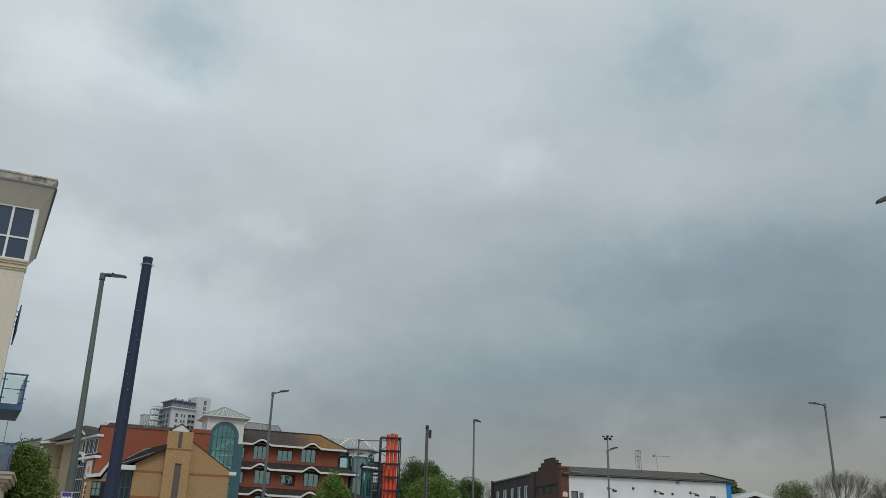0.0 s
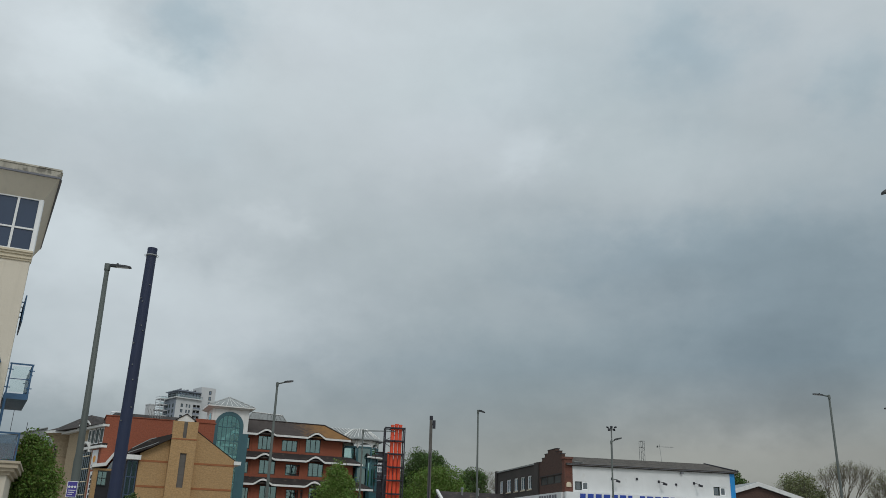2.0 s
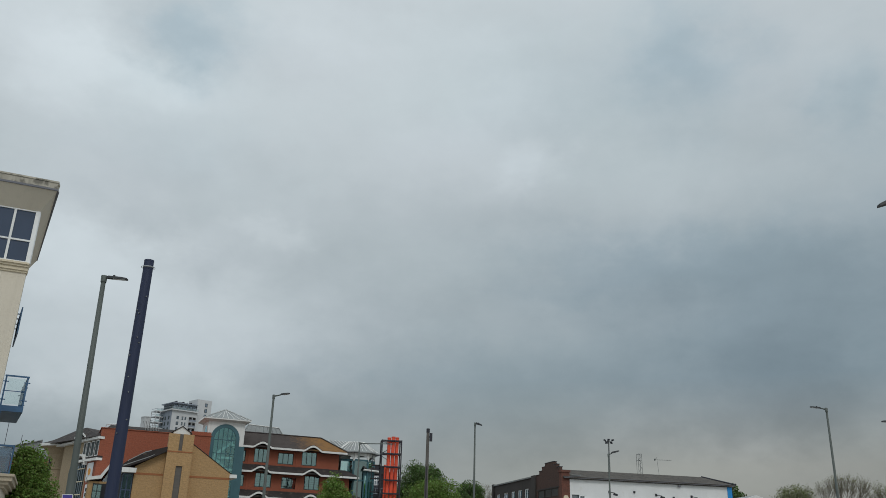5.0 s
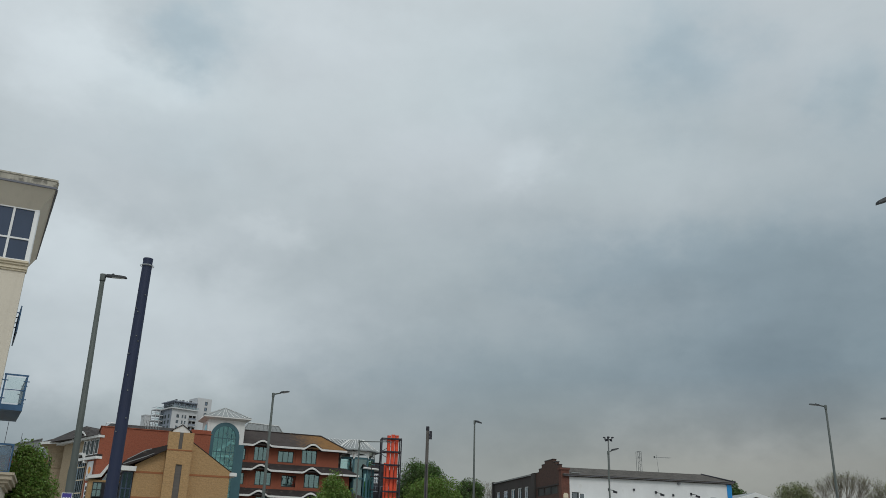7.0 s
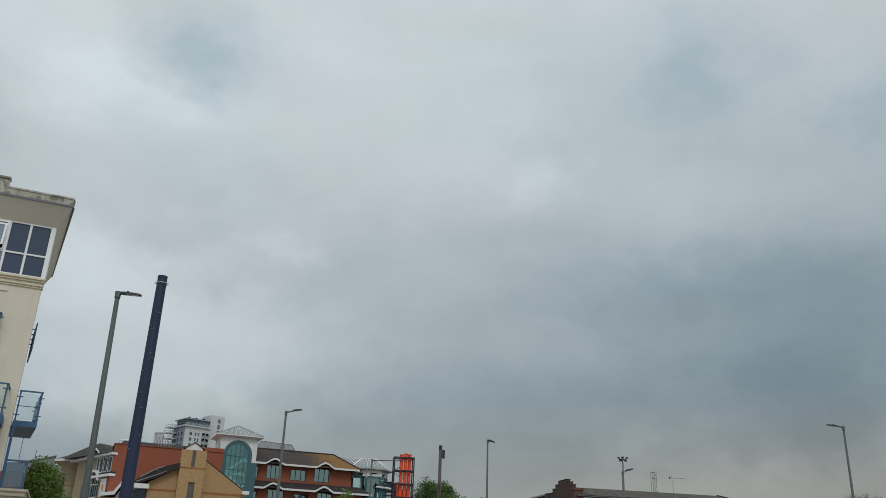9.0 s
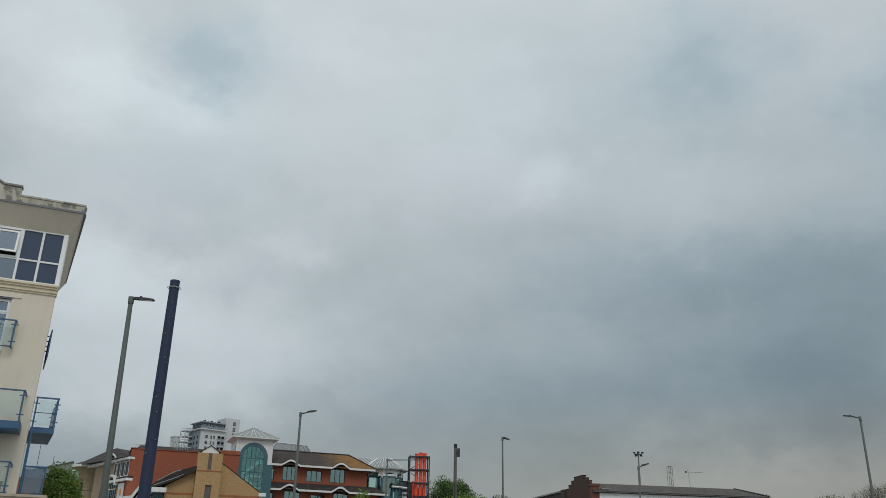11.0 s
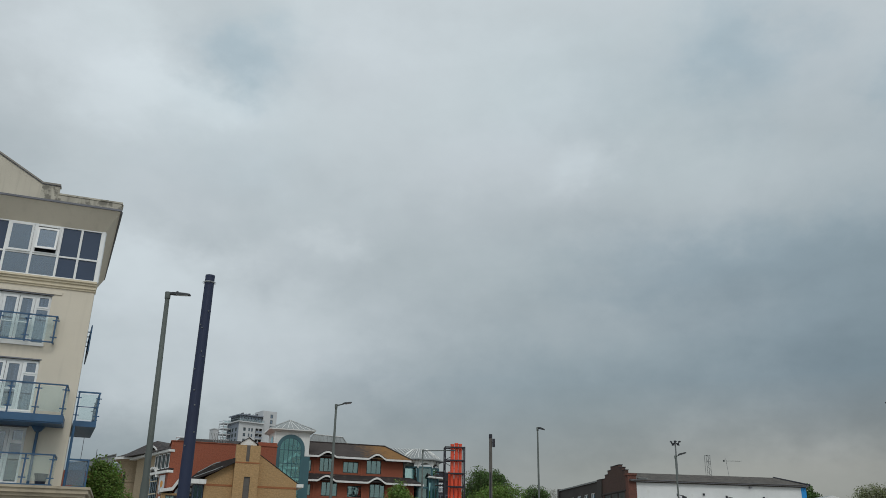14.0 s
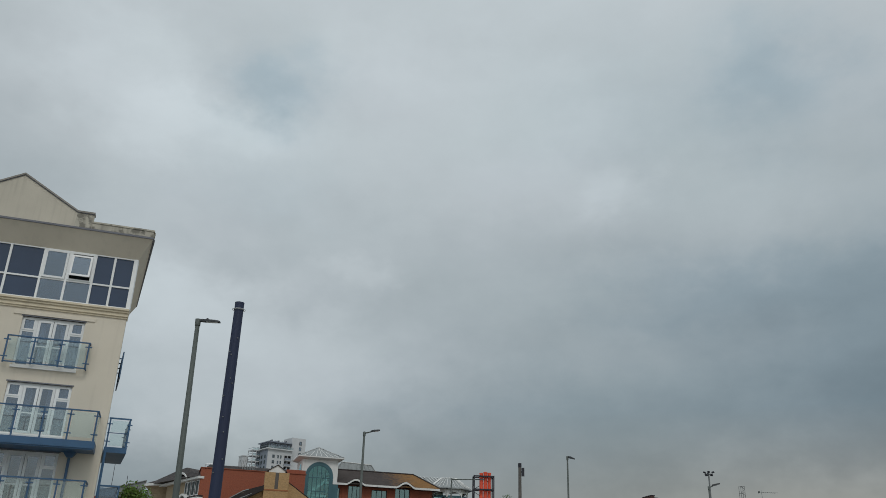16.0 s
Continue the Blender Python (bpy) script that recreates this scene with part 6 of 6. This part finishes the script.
    # dark sheet behind the side windows stands for unlit rooms
    part("dark_room", Geo().box(xf + 0.62, xf + 0.7, 0.6, 18.4, 0, 8.1), M_DARK, t)
    part("rear_room", Geo().box(xf + 0.35, 14.1, 17.9, 18.2, 0, 8.1), M_ROOM, t)
    return t


shop()
SHOP = rot(10.95, 69.14, 13.2)
lm = thing("lattice_mast", SHOP @ pose(7.65, 3.0, 8.6), "short pale lattice mast on the shop roof", "mast")
for dx in (-0.17, 0.17):
    for dy in (-0.17, 0.17):
        part("leg", Geo().tube((dx, dy, -0.1), (dx, dy, 1.75), 0.019, n=6), M_LAMP_PALE, lm)
for i in range(7):
    z = 0.05 + 0.24 * i
    s = 1 if i % 2 else -1
    part("brace", Geo().tube((-0.17 * s, -0.17, z), (0.17 * s, -0.17, z + 0.24), 0.014, n=5), M_LAMP_PALE, lm)
for z in (1.2, 1.73):
    for dy in (-0.17, 0.17):
        part("top_bar", Geo().tube((-0.17, dy, z), (0.17, dy, z), 0.02, n=5), M_LAMP_PALE, lm)
an = thing("roof_aerial", SHOP @ pose(9.45, 3.0, 8.6), "thin television aerial on the shop roof", "aerial")
part("mast", Geo().tube((0.05, 0, -0.1), (-0.1, 0, 1.55), 0.015, n=6), M_METAL_ROOF, an)
part("boom", Geo().tube((-0.3, 0, 1.32), (1.35, 0, 1.36), 0.009, n=5), M_METAL_ROOF, an)
for i in range(9):
    part("element", Geo().tube((-0.1 + 0.16 * i, -0.25, 1.34), (-0.1 + 0.16 * i, 0.25, 1.34), 0.007, n=4), M_LAMP_PALE, an)
part("reflector", Geo().box(-0.31, -0.28, -0.12, 0.12, 1.26, 1.42), M_LAMP, an)


# ---- brick shed with a white verge ----
def shed():
    x, y = spot(20.5, 92.0)
    t = thing("brick_shed", rot(x, y, 5), "dark red brick gabled shed with white verges", "shed")
    H, P, W = 5.45, 7.6, 7.2
    part("gable_wall", Geo().prism([(-W, 0), (W, 0), (W, H), (0, P), (-W, H)], 0, 0.3), M_BROWN_BRICK, t)
    part("side_wall", Geo().box(-W, -W + 0.3, 0.302, 20, 0, H).box(W - 0.3, W, 0.302, 20, 0, H), M_BROWN_BRICK, t)
    line = [(-W - 0.5, H - 0.12), (0, P + 0.03), (W + 0.5, H - 0.12)]
    part("verge", Geo().strip(line, [(a, z + 0.42) for a, z in line], -0.35, -0.1), M_WHITE, t)
    part("roof", Geo().strip([(a, z + 0.3) for a, z in line], [(a, z + 0.44) for a, z in line], -0.099, 20.3), M_METAL_ROOF, t)


shed()

# low hut with a pale verge before the big tree
hx, hy = spot(1.6, 82.0)
hut = thing("low_hut", rot(hx, hy, 13), "low hut with pale verge and brown roof", "hut")
part("wall", Geo().box(-1.9, 5.0, 0, 4, 0, 5.2), M_BROWN_BRICK, hut)
part("roof", Geo().prism([(-0.3, 5.2), (4.3, 5.2), (2.0, 6.1)], -2.0, 5.2, axis="x"), M_TILE, hut)
part("verge", Geo().prism([(-0.5, 5.15), (0.0, 5.15), (2.0, 6.05), (2.0, 6.25), (-0.3, 5.3)], -2.25, -2.002, axis="x"), M_WHITE, hut)
for i in range(2):
    part("roof_vent", Geo().lathe([(0.1, 5.4), (0.1, 6.3), (0.16, 6.31), (0.16, 6.45), (0, 6.5)], 8, 0.2 + 1.6 * i, 1.2), M_METAL_ROOF, hut)

# far glass-roofed building behind the street tree
fx, fy = -53.8, 107.5
far = thing("far_glass_roof_building", rot(fx, fy, 26), "distant low building with a tilted glass roof", "building")
part("wall", Geo().box(-9, 6.5, 0.5, 8, 0, 11.6), M_RED, far)
part("glass_roof", Geo().prism([(-3.0, 11.6), (3.0, 11.6), (2.45, 13.15), (2.75, 13.85), (0.13, 13.05), (-3.0, 12.3)], 0.0, 6.0), M_ROOFLIGHT, far)
part("roof_edge", Geo().strip([(-3.0, 12.31), (0.13, 13.06), (2.85, 13.88)], [(-3.0, 12.41), (0.13, 13.16), (2.85, 13.98)], -0.2, 6.2), M_METAL_ROOF, far)
part("dome", Geo().lathe([(0.8, 11.6), (0.8, 12.3), (0.62, 12.75), (0.3, 13.0), (0, 13.06)], 16, 3.75, 1.0), M_METAL_ROOF, far)
for x, h in ((-1.5, 16.6), (0.35, 14.6)):
    part("aerial", Geo().tube((x, 2, 12.5), (x, 2, h), 0.035, n=5), M_STEEL, far)


# ---- trees ----
def leaf_cloud(rnd, clumps, per, size, spread):
    v, f = [], []
    for c, r in clumps:
        for _ in range(per):
            d = Vector((rnd.gauss(0, 1), rnd.gauss(0, 1), rnd.gauss(0, 1)))
            d = d.normalized() * (rnd.random() ** 0.45) * r * spread
            p = Vector(c) + Vector((d.x, d.y, d.z * 0.8))
            n = Vector((rnd.gauss(0, 1), rnd.gauss(0, 1), rnd.gauss(0, 0.8) + 0.5)).normalized()
            a = n.orthogonal().normalized()
            a = Matrix.Rotation(rnd.uniform(0, 6.28), 3, n) @ a
            b = n.cross(a)
            s = size * rnd.uniform(0.6, 1.3)
            k = len(v)
            v += [tuple(p - a * s), tuple(p + b * s * 0.5 + n * s * 0.12), tuple(p + a * s), tuple(p - b * s * 0.5 + n * s * 0.12)]
            f.append((k, k + 1, k + 2, k + 3))
    g = Geo()
    g.v, g.f = v, f
    return g


def raw_part(name, g, material, parent, label=""):
    me = bpy.data.meshes.new(name)
    me.from_pydata(g.v, [], g.f)
    me.materials.append(material)
    ob = new(name, me)
    ob.parent = parent
    if label:
        ob["label"] = label
    return ob


def leafy_tree(x, y, h, crown_w, crown_z, seed, leaf, size, n_clump, per, label, point=0.0):
    """Trunk, limbs and a crown of many leaf clumps between crown_z and h. point: how far the crown narrows upwards."""
    rnd = random.Random(seed)
    t = thing("tree", rot(x, y, rnd.uniform(0, 360)), label, "tree", "trees")
    g = Geo()
    mid = (h + crown_z) / 2
    lean = (rnd.uniform(-0.2, 0.2), rnd.uniform(-0.2, 0.2))
    r0 = h * 0.022
    pts = [(0, 0, 0), (lean[0] * 0.5, lean[1] * 0.5, crown_z), (lean[0], lean[1], mid), (lean[0], lean[1], h * 0.93)]
    for i in range(3):
        g.tube(pts[i], pts[i + 1], r0 * (1 - i * 0.3), r0 * (0.7 - i * 0.3), 8, False)
    clumps = []
    for i in range(n_clump):
        for _ in range(30):
            u = Vector((rnd.uniform(-1, 1), rnd.uniform(-1, 1), rnd.uniform(-1, 1)))
            if 0.3 < u.length < 1:
                break
        wz = 1 - point * (u.z * 0.5 + 0.5)
        bulge = 0.82 + 0.25 * noise.noise(Vector((u.x * 2.2 + seed, u.y * 2.2, u.z * 2.2)))
        c = (u.x * crown_w / 2 * wz * bulge, u.y * crown_w / 2 * wz * bulge, mid + u.z * (h - crown_z) / 2 * bulge)
        clumps.append((c, crown_w * rnd.uniform(0.09, 0.15)))
        if i % 4 == 0:
            s = rnd.uniform(crown_z * 0.8, mid)
            k = Vector((lean[0] * 0.7, lean[1] * 0.7, s))
            m = k.lerp(Vector(c), 0.55) + Vector((0, 0, -0.04 * h))
            g.tube(k, m, r0 * 0.32, r0 * 0.2, 5, False)
            g.tube(m, c, r0 * 0.2, r0 * 0.06, 5, False)
    raw_part("trunk", g, M_BARK, t)
    raw_part("crown", leaf_cloud(rnd, clumps, per, size, 1.0), leaf, t)
    return t


def bare_tree(x, y, h, spread, seed, label, buds=0, leaf=None):
    """Forking limbs down to fine twigs, with thin new leaves."""
    rnd = random.Random(seed)
    t = thing("tree", rot(x, y, rnd.uniform(0, 360)), label, "tree", "trees")
    g, tips = Geo(), []

    def grow(p, d, ln, r, depth):
        q = p + d * ln
        g.tube(p, q, r, r * 0.72, 6 if depth > 4 else 4 if depth > 2 else 3, False)
        if depth == 0:
            tips.append(q)
            return
        for _ in range(3 if depth > 1 else 2):
            n = (d + Vector((rnd.gauss(0, 1), rnd.gauss(0, 1), rnd.gauss(0, 0.55))) * spread).normalized()
            n = (n + Vector((0, 0, 0.16))).normalized()
            grow(q, n, ln * rnd.uniform(0.64, 0.82), r * 0.62, depth - 1)

    grow(Vector((0, 0, 0)), Vector((0, 0, 1)), h * 0.27, h * 0.016, 7)
    top = max(v[2] for v in g.v)
    s = h / top
    g.v = [(a * s, b * s, c * s) for a, b, c in g.v]
    raw_part("trunk", g, M_TWIG, t)
    if buds:
        picks = [tips[rnd.randrange(len(tips))] * s for _ in range(buds)]
        raw_part("crown", leaf_cloud(rnd, [(tuple(p), 0.4) for p in picks], 6, 0.05, 1.0), leaf or M_LEAF_GREY, t, "thin new leaves")
    return t


leafy_tree(*spot(-25.75, 41.0), 5.95, 3.9, 1.2, 3, M_LEAF, 0.066, 220, 125, "young leafy street tree by the apartment block", 0.62)
leafy_tree(*spot(-6.85, 70.0), 7.6, 6.0, 2.0, 8, M_LEAF, 0.095, 160, 110, "fresh green street tree before the offices", 0.7)
leafy_tree(*spot(-9.2, 74.0), 5.1, 3.2, 1.2, 21, M_LEAF_RUST, 0.12, 60, 50, "small rust-leaved tree before the offices", 0.2)
leafy_tree(*spot(-1.1, 112.0), 13.7, 9.2, 3.0, 12, M_LEAF_DARK, 0.12, 280, 170, "large dark green tree beyond the flue", 0.15)
leafy_tree(*spot(-0.2, 106.0), 10.6, 10.6, 2.0, 14, M_LEAF, 0.12, 300, 170, "broad green tree beyond the timber pole", 0.1)
leafy_tree(*spot(2.25, 116.0), 11.7, 6.4, 2.5, 17, M_LEAF_DARK, 0.12, 170, 140, "dark green tree behind the slim lamp", 0.2)
bare_tree(*spot(3.6, 118.0), 11.4, 0.5, 31, "bare pale tree behind the shop", 60)
leafy_tree(*spot(19.2, 112.0), 11.4, 5.0, 3.0, 19, M_LEAF_DARK, 0.13, 120, 120, "dark green tree behind the brick shed", 0.2)
bare_tree(*spot(23.2, 100.0), 9.2, 0.4, 33, "tree thinly in leaf behind the brick shed", 500)
leafy_tree(*spot(22.9, 101.5), 10.3, 6.8, 3.0, 23, M_LEAF_GREY, 0.095, 200, 90, "grey-green spring tree behind the brick shed", 0.15)
bare_tree(*spot(25.15, 100.0), 10.9, 0.29, 35, "bare spreading tree behind the street lamp", 260)
bare_tree(*spot(27.8, 100.0), 10.3, 0.32, 37, "budding spreading tree by the road", 700)
bare_tree(*spot(30.4, 100.0), 10.0, 0.34, 39, "budding spreading tree further along the road", 600)
leafy_tree(*spot(-19.75, 79.0), 5.1, 2.8, 0.8, 27, M_LEAF_DARK, 0.11, 60, 50, "small bush tree before the yellow brick wing", 0.2)
